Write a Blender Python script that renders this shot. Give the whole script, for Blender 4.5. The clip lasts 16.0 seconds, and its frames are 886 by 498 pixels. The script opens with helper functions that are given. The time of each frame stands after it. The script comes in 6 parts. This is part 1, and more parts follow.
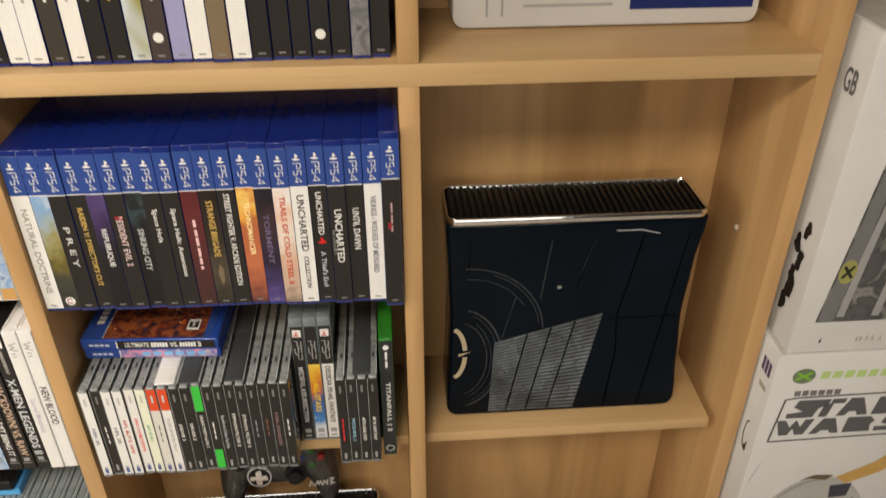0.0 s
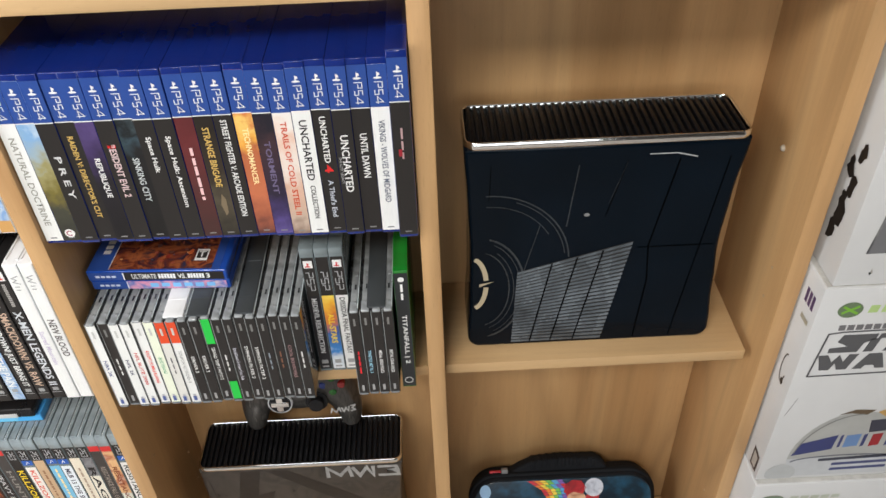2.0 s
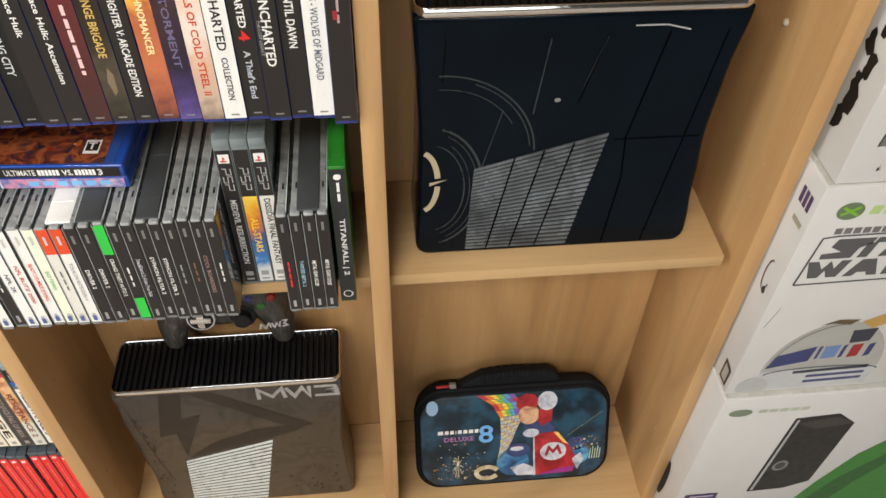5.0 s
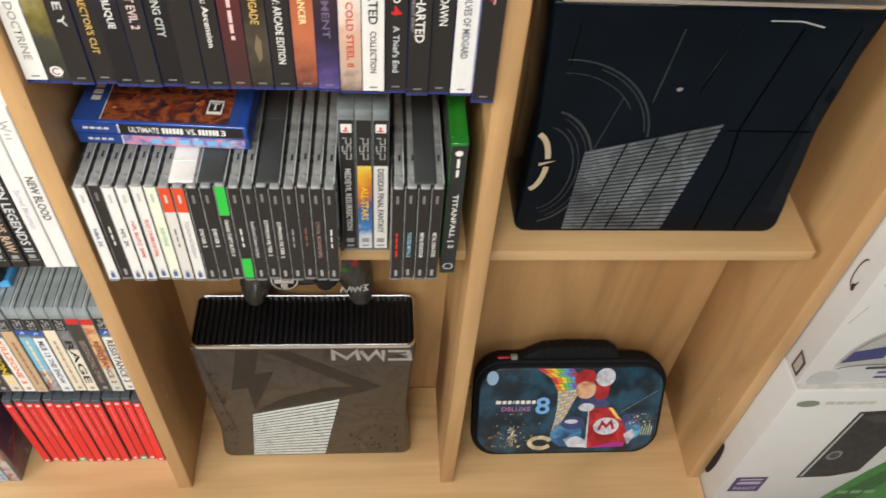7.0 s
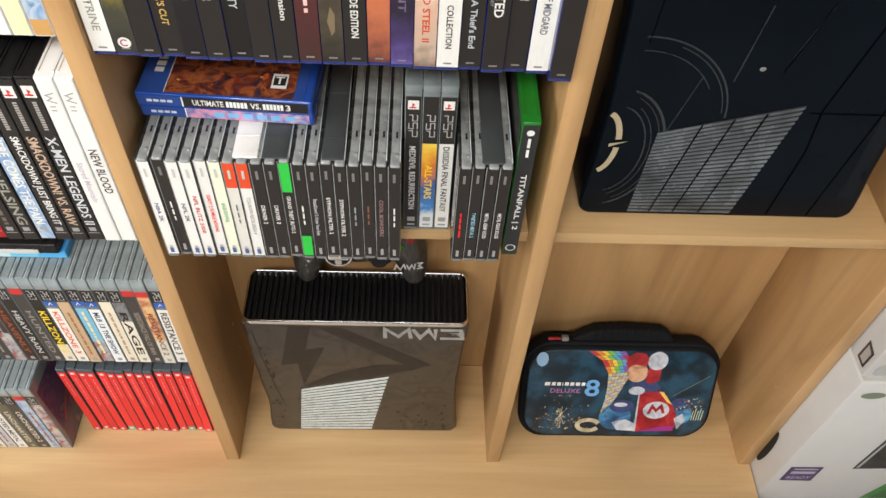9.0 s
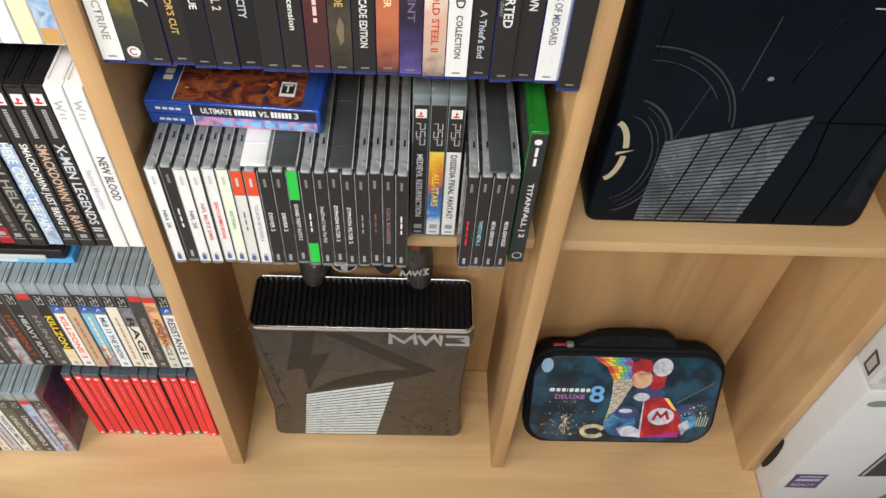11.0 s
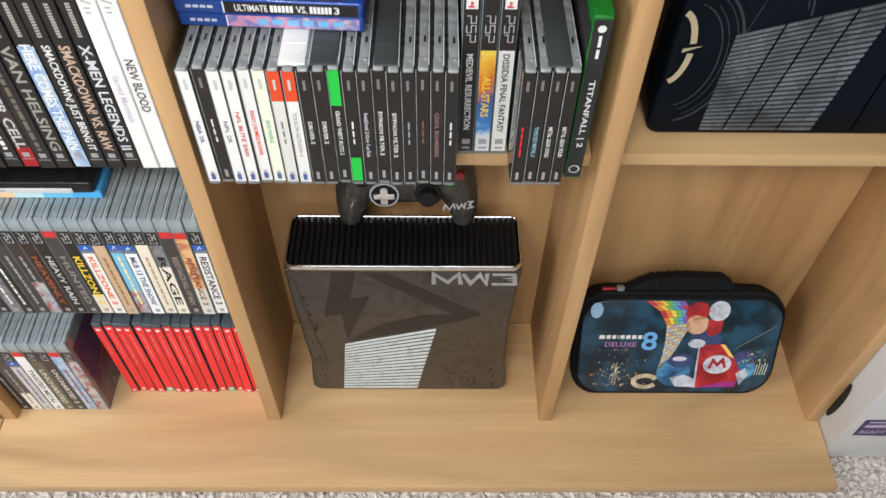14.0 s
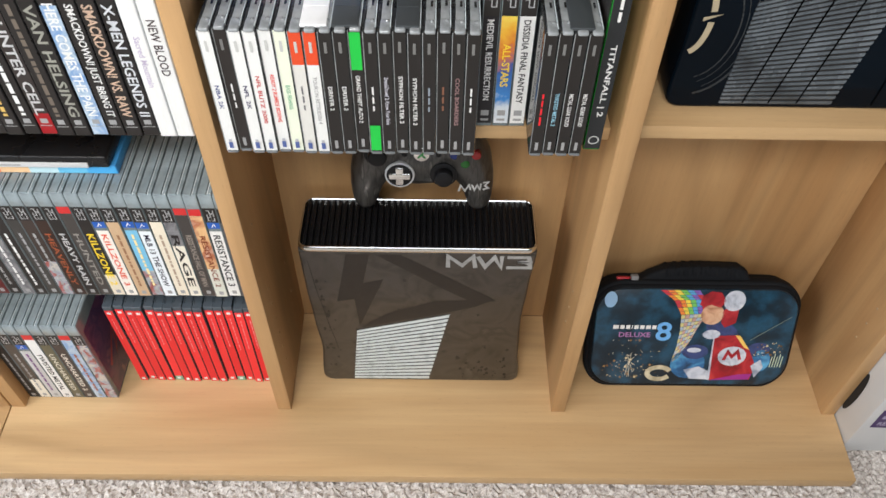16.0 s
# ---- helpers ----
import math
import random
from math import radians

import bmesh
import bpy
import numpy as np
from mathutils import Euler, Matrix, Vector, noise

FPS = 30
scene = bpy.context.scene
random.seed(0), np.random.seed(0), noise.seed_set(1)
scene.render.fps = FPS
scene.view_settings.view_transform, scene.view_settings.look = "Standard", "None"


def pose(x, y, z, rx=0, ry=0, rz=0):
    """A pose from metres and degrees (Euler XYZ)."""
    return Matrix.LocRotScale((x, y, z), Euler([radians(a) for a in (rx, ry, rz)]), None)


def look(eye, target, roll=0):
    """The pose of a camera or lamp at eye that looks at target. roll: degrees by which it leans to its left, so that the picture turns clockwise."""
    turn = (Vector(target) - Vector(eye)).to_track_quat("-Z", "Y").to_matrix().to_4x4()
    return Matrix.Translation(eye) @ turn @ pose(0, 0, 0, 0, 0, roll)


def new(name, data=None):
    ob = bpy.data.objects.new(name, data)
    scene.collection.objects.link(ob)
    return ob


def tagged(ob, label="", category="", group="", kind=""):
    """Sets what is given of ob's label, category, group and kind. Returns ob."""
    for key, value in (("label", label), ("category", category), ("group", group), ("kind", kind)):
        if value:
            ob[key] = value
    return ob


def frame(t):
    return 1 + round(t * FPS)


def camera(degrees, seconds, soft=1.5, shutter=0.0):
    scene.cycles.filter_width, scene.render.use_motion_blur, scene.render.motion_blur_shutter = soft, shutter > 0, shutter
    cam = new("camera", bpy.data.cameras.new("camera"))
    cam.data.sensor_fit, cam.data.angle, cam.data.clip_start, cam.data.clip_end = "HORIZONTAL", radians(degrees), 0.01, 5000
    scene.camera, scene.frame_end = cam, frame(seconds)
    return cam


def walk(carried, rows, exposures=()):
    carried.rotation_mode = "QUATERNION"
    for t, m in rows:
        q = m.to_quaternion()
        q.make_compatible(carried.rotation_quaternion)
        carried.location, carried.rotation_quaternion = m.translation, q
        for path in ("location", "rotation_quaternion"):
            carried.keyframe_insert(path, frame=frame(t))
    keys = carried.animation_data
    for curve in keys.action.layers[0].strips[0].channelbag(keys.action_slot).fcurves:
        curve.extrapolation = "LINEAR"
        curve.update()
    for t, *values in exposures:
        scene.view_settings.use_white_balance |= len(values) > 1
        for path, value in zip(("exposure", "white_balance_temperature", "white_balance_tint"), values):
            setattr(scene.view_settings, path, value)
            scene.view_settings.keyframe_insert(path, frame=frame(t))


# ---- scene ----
cam = camera(57.7, 16.0, shutter=0.5)
PATH = [
    (0, (-0.003, -0.637, 1.191), (0.119, 1.033, 0.098), 0.0),
    (0.5, (0.012, -0.611, 1.186), (0.112, 0.987, -0.012), -0.4),
    (1, (0.02, -0.601, 1.182), (0.092, 0.968, -0.057), -1.0),
    (1.5, (0.025, -0.595, 1.176), (0.066, 0.957, -0.084), -1.7),
    (2, (0.02, -0.583, 1.177), (0.038, 0.955, -0.101), -2.3),
    (2.5, (0.02, -0.561, 1.155), (0.057, 0.94, -0.166), -2.0),
    (3, (0.031, -0.508, 1.085), (0.12, 0.907, -0.325), -1.0),
    (3.5, (0.024, -0.484, 1.064), (0.135, 0.859, -0.415), -0.3),
    (4, (0.028, -0.491, 1.075), (0.14, 0.858, -0.398), -0.3),
    (4.2, (0.028, -0.493, 1.075), (0.142, 0.871, -0.383), -0.3),
    (6.3, (-0.044, -0.494, 1.129), (0.2, 0.855, -0.327), 5.6),
    (6.5, (-0.054, -0.489, 1.122), (0.168, 0.834, -0.362), 6.0),
    (7, (-0.08, -0.481, 1.106), (0.076, 0.804, -0.418), 5.4),
    (7.5, (-0.094, -0.472, 1.096), (0.02, 0.778, -0.461), 4.8),
    (8, (-0.106, -0.466, 1.096), (-0.018, 0.765, -0.479), 4.2),
    (10.5, (-0.112, -0.46, 1.097), (-0.028, 0.774, -0.475), 4.4),
    (11, (-0.114, -0.458, 1.1), (-0.035, 0.777, -0.472), 4.3),
    (11.5, (-0.117, -0.455, 1.099), (-0.041, 0.782, -0.47), 4.2),
    (12, (-0.12, -0.454, 1.095), (-0.042, 0.78, -0.476), 4.3),
    (12.5, (-0.122, -0.458, 1.093), (-0.043, 0.763, -0.489), 4.5),
    (13, (-0.126, -0.461, 1.085), (-0.059, 0.743, -0.511), 4.1),
    (13.5, (-0.135, -0.472, 1.05), (-0.096, 0.736, -0.544), 2.3),
    (14, (-0.137, -0.48, 1.016), (-0.112, 0.745, -0.565), 1.2),
    (14.5, (-0.14, -0.492, 1.003), (-0.124, 0.742, -0.571), 1.0),
    (15, (-0.143, -0.493, 1.003), (-0.125, 0.759, -0.557), 1.2),
    (15.5, (-0.144, -0.503, 0.994), (-0.126, 0.768, -0.55), 1.0),
    (16, (-0.15, -0.511, 0.984), (-0.132, 0.756, -0.563), 1.3),
]
EXPOSURES = [(0, -0.48, 7650, 12), (0.5, -0.08, 7150, 12), (1.5, 0.08, 6900, 10), (2, -0.18, 6400, 10), (3.5, -0.10, 6850, 10), (7, -0.12, 6900, 10), (11, -0.10, 6500, 10), (16, -0.10, 6300, 10)]
walk(cam, [(t, look(eye, target, roll)) for t, eye, target, roll in PATH], EXPOSURES)

# ---- world and light ----
world = bpy.data.worlds.new("world")
scene.world = world
world.use_nodes = True
wn = world.node_tree.nodes
sky = wn.new("ShaderNodeTexSky")
sky.sky_type, sky.sun_disc, sky.sun_elevation, sky.sun_rotation = "NISHITA", False, radians(35), radians(250)
world.node_tree.links.new(sky.outputs[0], wn["Background"].inputs[0])
wn["Background"].inputs[1].default_value = 0.1


def area(name, m, sx, sy, watts, colour):
    d = bpy.data.lights.new(name, "AREA")
    d.shape, d.size, d.size_y, d.energy, d.color = "RECTANGLE", sx, sy, watts, colour
    ob = new(name, d)
    ob.matrix_world = m
    return ob


# daylight in the two windows' openings, and the room's ceiling lamp; the side window is unseen, added to lift the left
# column
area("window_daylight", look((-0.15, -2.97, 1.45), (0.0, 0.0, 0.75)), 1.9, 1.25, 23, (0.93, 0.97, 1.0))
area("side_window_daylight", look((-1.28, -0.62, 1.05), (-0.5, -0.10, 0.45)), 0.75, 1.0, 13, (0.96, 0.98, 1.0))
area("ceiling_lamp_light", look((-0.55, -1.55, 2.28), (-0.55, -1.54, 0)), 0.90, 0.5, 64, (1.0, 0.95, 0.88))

# ---- materials ----
MATS = {}


def nodes_of(name):
    m = bpy.data.materials.new(name)
    m.use_nodes = True
    nt = m.node_tree
    return m, nt, nt.nodes["Principled BSDF"], nt.nodes.new, nt.links.new


def plain(name, rgb, rough=0.45, metal=0.0, vary=0.12, scale=60.0, bump=0.0, coat=0.0, spec=0.5, big=6.0):
    """A surface with grain and blotches at two scales, and fine relief."""
    if name in MATS:
        return MATS[name]
    m, nt, p, add, link = nodes_of(name)
    tc = add("ShaderNodeTexCoord")
    n1, n2 = add("ShaderNodeTexNoise"), add("ShaderNodeTexNoise")
    n1.inputs["Scale"].default_value, n2.inputs["Scale"].default_value = scale, big
    n1.inputs["Detail"].default_value = 5
    link(tc.outputs["Object"], n1.inputs["Vector"]), link(tc.outputs["Object"], n2.inputs["Vector"])
    mx = add("ShaderNodeMath")
    mx.operation = "ADD"
    link(n1.outputs["Fac"], mx.inputs[0]), link(n2.outputs["Fac"], mx.inputs[1])
    ramp = add("ShaderNodeMapRange")
    ramp.inputs["From Min"].default_value, ramp.inputs["From Max"].default_value = 0.6, 1.4
    ramp.inputs["To Min"].default_value, ramp.inputs["To Max"].default_value = 1 - vary, 1 + vary
    link(mx.outputs[0], ramp.inputs["Value"])
    col = add("ShaderNodeVectorMath")
    col.operation = "SCALE"
    col.inputs[0].default_value = rgb
    link(ramp.outputs[0], col.inputs["Scale"]), link(col.outputs[0], p.inputs["Base Color"])
    rr = add("ShaderNodeMapRange")
    rr.inputs["From Min"].default_value, rr.inputs["From Max"].default_value = 0.3, 0.7
    rr.inputs["To Min"].default_value, rr.inputs["To Max"].default_value = max(rough - 0.07, 0.02), min(rough + 0.09, 1)
    link(n1.outputs["Fac"], rr.inputs["Value"]), link(rr.outputs[0], p.inputs["Roughness"])
    p.inputs["Metallic"].default_value = metal
    p.inputs["Coat Weight"].default_value = coat
    p.inputs["Coat Roughness"].default_value = 0.12
    p.inputs["Specular IOR Level"].default_value = spec
    if bump:
        b = add("ShaderNodeBump")
        b.inputs["Strength"].default_value, b.inputs["Distance"].default_value = bump, 0.001
        link(n1.outputs["Fac"], b.inputs["Height"]), link(b.outputs[0], p.inputs["Normal"])
    MATS[name] = m
    return m


def ink(rgb, rough=0.36):
    """Printed paper behind a glossy sleeve."""
    return plain("print_%02x%02x%02x_%d" % (*[int(c * 255) for c in rgb], rough * 100), rgb, rough, 0, 0.08, 90, 0, 0.06, 0.27, 14)


def wood(name, along, dark, pale):
    """Beech laminate: fine streaks along the board, broad cathedral figure, short flecks."""
    m, nt, p, add, link = nodes_of(name)
    tc, info = add("ShaderNodeTexCoord"), add("ShaderNodeObjectInfo")
    shift = add("ShaderNodeVectorMath")
    shift.operation = "MULTIPLY_ADD"
    cx = add("ShaderNodeCombineXYZ")
    for i in range(3):
        link(info.outputs["Random"], cx.inputs[i])
    shift.inputs[1].default_value = (7, 9, 5)
    link(cx.outputs[0], shift.inputs[0]), link(tc.outputs["Object"], shift.inputs[2])

    def layer(long, cross, detail, rough=0.6, distort=0.0):
        mp, n = add("ShaderNodeMapping"), add("ShaderNodeTexNoise")
        s = [cross] * 3
        s["xyz".index(along)] = long
        mp.inputs["Scale"].default_value = s
        link(shift.outputs[0], mp.inputs["Vector"]), link(mp.outputs[0], n.inputs["Vector"])
        n.inputs["Scale"].default_value, n.inputs["Detail"].default_value = 1, detail
        n.inputs["Roughness"].default_value, n.inputs["Distortion"].default_value = rough, distort
        return n.outputs["Fac"]
    broad, streak, fleck = layer(1.6, 14, 3, 0.5, 0.9), layer(7, 210, 4), layer(70, 620, 1)
    r1 = add("ShaderNodeValToRGB")
    r1.color_ramp.elements[0].position, r1.color_ramp.elements[1].position = 0.3, 0.72
    r1.color_ramp.elements[0].color = (*dark, 1)
    r1.color_ramp.elements[1].color = (*pale, 1)
    link(broad, r1.inputs[0])
    mul = add("ShaderNodeMapRange")
    mul.inputs["From Min"].default_value, mul.inputs["From Max"].default_value = 0.3, 0.7
    mul.inputs["To Min"].default_value, mul.inputs["To Max"].default_value = 0.95, 1.04
    link(streak, mul.inputs["Value"])
    fl = add("ShaderNodeMapRange")
    fl.inputs["From Min"].default_value, fl.inputs["From Max"].default_value = 0.66, 0.74
    fl.inputs["To Min"].default_value, fl.inputs["To Max"].default_value = 1.0, 0.91
    link(fleck, fl.inputs["Value"])
    # growth rings: contour lines of a slow field, drawn out along the board
    swell = layer(1.1, 6.5, 1, 0.4, 0.3)
    ring = add("ShaderNodeMath")
    ring.operation, ring.inputs[1].default_value = "MULTIPLY", 17
    link(swell, ring.inputs[0])
    fold = add("ShaderNodeMath")
    fold.operation, fold.inputs[1].default_value = "PINGPONG", 1.0
    link(ring.outputs[0], fold.inputs[0])
    tone = add("ShaderNodeMapRange")
    tone.inputs["To Min"].default_value, tone.inputs["To Max"].default_value = 0.90, 1.035
    tone.inputs["From Min"].default_value, tone.inputs["From Max"].default_value = 0.0, 0.55
    link(fold.outputs[0], tone.inputs["Value"])
    grain = add("ShaderNodeMath")
    grain.operation = "MULTIPLY"
    link(mul.outputs[0], grain.inputs[0]), link(tone.outputs[0], grain.inputs[1])
    a, b = add("ShaderNodeVectorMath"), add("ShaderNodeVectorMath")
    a.operation = b.operation = "SCALE"
    link(r1.outputs[0], a.inputs[0]), link(grain.outputs[0], a.inputs["Scale"])
    link(a.outputs[0], b.inputs[0]), link(fl.outputs[0], b.inputs["Scale"])
    link(b.outputs[0], p.inputs["Base Color"])
    p.inputs["Roughness"].default_value, p.inputs["Specular IOR Level"].default_value = 0.42, 0.4
    bp = add("ShaderNodeBump")
    bp.inputs["Strength"].default_value, bp.inputs["Distance"].default_value = 0.12, 0.0005
    link(streak, bp.inputs["Height"]), link(bp.outputs[0], p.inputs["Normal"])
    return m


def art(name, stops, scale=40.0, rough=0.3, stretch=(1, 1, 1), detail=4.0):
    """Printed artwork: blots of several inks."""
    if name in MATS:
        return MATS[name]
    m, nt, p, add, link = nodes_of(name)
    tc, mp, n, r = add("ShaderNodeTexCoord"), add("ShaderNodeMapping"), add("ShaderNodeTexNoise"), add("ShaderNodeValToRGB")
    mp.inputs["Scale"].default_value = stretch
    link(tc.outputs["Object"], mp.inputs["Vector"]), link(mp.outputs[0], n.inputs["Vector"])
    n.inputs["Scale"].default_value, n.inputs["Detail"].default_value = scale, detail
    n.inputs["Distortion"].default_value = 0.8
    while len(r.color_ramp.elements) < len(stops):
        r.color_ramp.elements.new(0.5)
    for i, c in enumerate(stops):
        r.color_ramp.elements[i].position = 0.28 + 0.44 * i / (len(stops) - 1)
        r.color_ramp.elements[i].color = (*c, 1)
    link(n.outputs["Fac"], r.inputs[0]), link(r.outputs[0], p.inputs["Base Color"])
    p.inputs["Roughness"].default_value = rough
    p.inputs["Coat Weight"].default_value = 0.3
    MATS[name] = m
    return m


# one laminate; the upright copy is darker, with the columns' shade in its colour
WOOD_X, WOOD_Z = wood("beech_laminate_lengthwise", "x", (0.44, 0.278, 0.130), (0.585, 0.395, 0.205)), wood("beech_laminate_upright_shaded", "z", (0.395, 0.224, 0.095), (0.545, 0.338, 0.158))
CHROME = plain("chrome", (0.8, 0.79, 0.77), 0.09, 1.0, 0.05, 200)
BLACK = plain("black_plastic", (0.007, 0.007, 0.008), 0.36, 0, 0.25, 250, 0.05, 0.0, 0.22)
SOFTBLACK = plain("black_fabric", (0.007, 0.008, 0.010), 0.7, 0, 0.3, 700, 0.6, 0.0, 0.15)
NAVY = plain("gloss_navy_plastic", (0.0022, 0.0052, 0.0095), 0.06, 0, 0.3, 12, 0, 0.0, 0.09)
OLIVE = art("worn_olive_camouflage", [(0.009, 0.007, 0.005), (0.032, 0.026, 0.020), (0.043, 0.035, 0.028), (0.022, 0.018, 0.014), (0.060, 0.050, 0.040)], 24, 0.40, (1, 1, 1), 7)
OLIVE_DARK = plain("dark_olive_print", (0.016, 0.0125, 0.010), 0.45, 0, 0.3, 60)
MARK = plain("worn_grey_print", (0.30, 0.30, 0.29), 0.4, 0, 0.35, 120)
SILVER = plain("silver_print", (0.48, 0.49, 0.5), 0.35, 0.2, 0.15, 90)
GREYPRINT = plain("grey_print", (0.2, 0.2, 0.2), 0.4)
VENT = plain("pale_vent_slat", (0.60, 0.65, 0.65), 0.3, 0.1, 0.08, 70)
BLUECASE = plain("blue_case_plastic", (0.004, 0.018, 0.160), 0.16, 0, 0.35, 22, 0, 0.5)
BLUELABEL = ink((0.022, 0.064, 0.27))
CLEAR = plain("clear_grey_case_plastic", (0.17, 0.205, 0.215), 0.14, 0, 0.3, 45, 0, 0.5)
CLEARCD = plain("clear_jewel_plastic", (0.030, 0.032, 0.033), 0.12, 0, 0.3, 50, 0, 0.5)
RAIL = plain("clear_jewel_rail", (0.27, 0.285, 0.29), 0.1, 0, 0.7, 60, 0, 0.5)
TAB = plain("clear_jewel_tab", (0.16, 0.17, 0.175), 0.1, 0, 0.35, 90, 0, 0.5)
# pale colour that stands in for the glint on clear plastic edges
EDGEGLINT = plain("clear_edge_painted_glint", (0.58, 0.64, 0.66), 0.1, 0, 0.2, 60, 0, 0.5)
PALETAB = plain("pale_jewel_tab", (0.30, 0.32, 0.33), 0.1, 0, 0.5, 120, 0, 0.5)
PALECLEAR = plain("pale_clear_plastic", (0.24, 0.29, 0.31), 0.10, 0, 0.5, 60, 0, 0.5)
TRAY = plain("dark_tray_plastic", (0.02, 0.022, 0.024), 0.3)
GREYTRAY = plain("grey_tray_plastic", (0.05, 0.056, 0.06), 0.35)
DARKCLEAR = plain("smoky_case_plastic", (0.05, 0.065, 0.08), 0.15, 0, 0.3, 50, 0, 0.5)
BLACKCASE = plain("black_case_plastic", (0.010, 0.010, 0.011), 0.3, 0, 0.2, 60, 0, 0.0, 0.3)
WHITECASE = plain("white_case_plastic", (0.75, 0.76, 0.77), 0.3, 0, 0.05)
GREENCASE = plain("green_case_plastic", (0.01, 0.17, 0.018), 0.2, 0, 0.2, 40, 0, 0.4)
CARD = plain("white_carton", (0.57, 0.57, 0.565), 0.42, 0, 0.05, 25, 0.03, 0.1, 0.5, 4)
CARDEDGE = plain("worn_carton_edge", (0.5, 0.49, 0.46), 0.7, 0, 0.2, 120)
WALLP = plain("painted_wall", (0.13, 0.125, 0.12), 0.8, 0, 0.03, 180, 0.2)
WHITE = ink((0.75, 0.75, 0.73))
DARK = ink((0.020, 0.0175, 0.0165))
GREYINK = ink((0.32, 0.32, 0.32))
REDINK = ink((0.6, 0.02, 0.02))
GREENINK = ink((0.055, 0.25, 0.075))

# ---- mesh helpers ----


def box_bm(x0, x1, y0, y1, z0, z1, bevel=0.0, seg=2):
    bm = bmesh.new()
    bmesh.ops.create_cube(bm, size=1, matrix=Matrix.LocRotScale(((x0 + x1) / 2, (y0 + y1) / 2, (z0 + z1) / 2), None, (x1 - x0, y1 - y0, z1 - z0)))
    if bevel:
        bmesh.ops.bevel(bm, geom=bm.edges[:], offset=bevel, segments=seg, affect="EDGES", profile=0.5)
    return bm


def prism_bm(outline, y0, y1, bevel=0.0, seg=2):
    """A slab with the given outline (x, z), from y0 (front) to y1."""
    bm = bmesh.new()
    f = bm.faces.new([bm.verts.new((x, y0, z)) for x, z in outline])
    bm.normal_update()
    if f.normal.y > 0:
        f.normal_flip()
    front = list(f.verts)
    g = bmesh.ops.extrude_face_region(bm, geom=[f])
    bmesh.ops.translate(bm, vec=(0, y1 - y0, 0), verts=[v for v in g["geom"] if isinstance(v, bmesh.types.BMVert)])
    bmesh.ops.recalc_face_normals(bm, faces=bm.faces[:])
    if bevel:
        rim = [e for e in bm.edges if abs(e.verts[0].co.y - e.verts[1].co.y) < 1e-6]
        bmesh.ops.bevel(bm, geom=rim, offset=bevel, segments=seg, affect="EDGES", profile=0.5)
    return bm


def mesh_of(name, bm, mat, smooth=True):
    me = bpy.data.meshes.new(name)
    bm.to_mesh(me)
    bm.free()
    me.materials.append(mat)
    if smooth:
        me.shade_smooth()
        me.set_sharp_from_angle(angle=radians(38))
    return me


def part(name, bm, mat, parent=None, label="", m=None):
    ob = new(name, mesh_of(name, bm, mat) if isinstance(bm, bmesh.types.BMesh) else bm)
    if not isinstance(bm, bmesh.types.BMesh):
        ob.material_slots[0].link = "OBJECT"
        ob.material_slots[0].material = mat
    ob.parent = parent
    if m is not None:
        ob.matrix_basis = m
    return tagged(ob, label)


def thing(name, m, label, category, group=""):
    ob = new(name)
    ob.empty_display_size = 0.02
    ob.matrix_basis = m
    return tagged(ob, label, category, group)


def poly_bm(pts, y=0.0):
    bm = bmesh.new()
    f = bm.faces.new([bm.verts.new((x, y, z)) for x, z in pts])
    bm.normal_update()
    if f.normal.y > 0:
        f.normal_flip()
    return bm


def stroke_bm(pts, width, y=0.0):
    """A drawn line of even width along points (x, z)."""
    bm = bmesh.new()
    p = [Vector(q) for q in pts]
    row = []
    for i, q in enumerate(p):
        d0 = (q - p[i - 1]).normalized() if i else (p[1] - q).normalized()
        d1 = (p[i + 1] - q).normalized() if i < len(p) - 1 else d0
        n = Vector((-d0.y - d1.y, d0.x + d1.x))
        n = Vector((-d0.y, d0.x)) if n.length < 0.3 else n.normalized()
        k = width / 2 / max(abs(n.dot(Vector((-d0.y, d0.x)))), 0.45)
        row.append((bm.verts.new((q.x + n.x * k, y, q.y + n.y * k)), bm.verts.new((q.x - n.x * k, y, q.y - n.y * k))))
    for (a, b), (c, d) in zip(row, row[1:]):
        f = bm.faces.new((a, b, d, c))
        f.normal_update()
        if f.normal.y > 0:
            f.normal_flip()
    return bm


def arc(cx, cz, rx, rz, a0, a1, n=14):
    return [(cx + rx * math.cos(radians(a0 + (a1 - a0) * i / n)), cz + rz * math.sin(radians(a0 + (a1 - a0) * i / n))) for i in range(n + 1)]


QUAD = mesh_of("print", poly_bm([(-0.5, 0), (0.5, 0), (0.5, 1), (-0.5, 1)]), None, False)


def panel(name, mat, parent, x0, x1, z0, z1, y=-0.0004, label=""):
    """A flat print on a front face; artwork keeps its true size."""
    if mat.name.startswith(("cover_art", "spine_")):
        return part(name, poly_bm([(x0, z0), (x1, z0), (x1, z1), (x0, z1)], y), mat, parent, label)
    return part(name, QUAD, mat, parent, label, Matrix.LocRotScale(((x0 + x1) / 2, y, z0), None, (x1 - x0, 1, z1 - z0)))


# ---- lettering: built once, each word scaled to a length and height of 1 ----
WORDS = {}


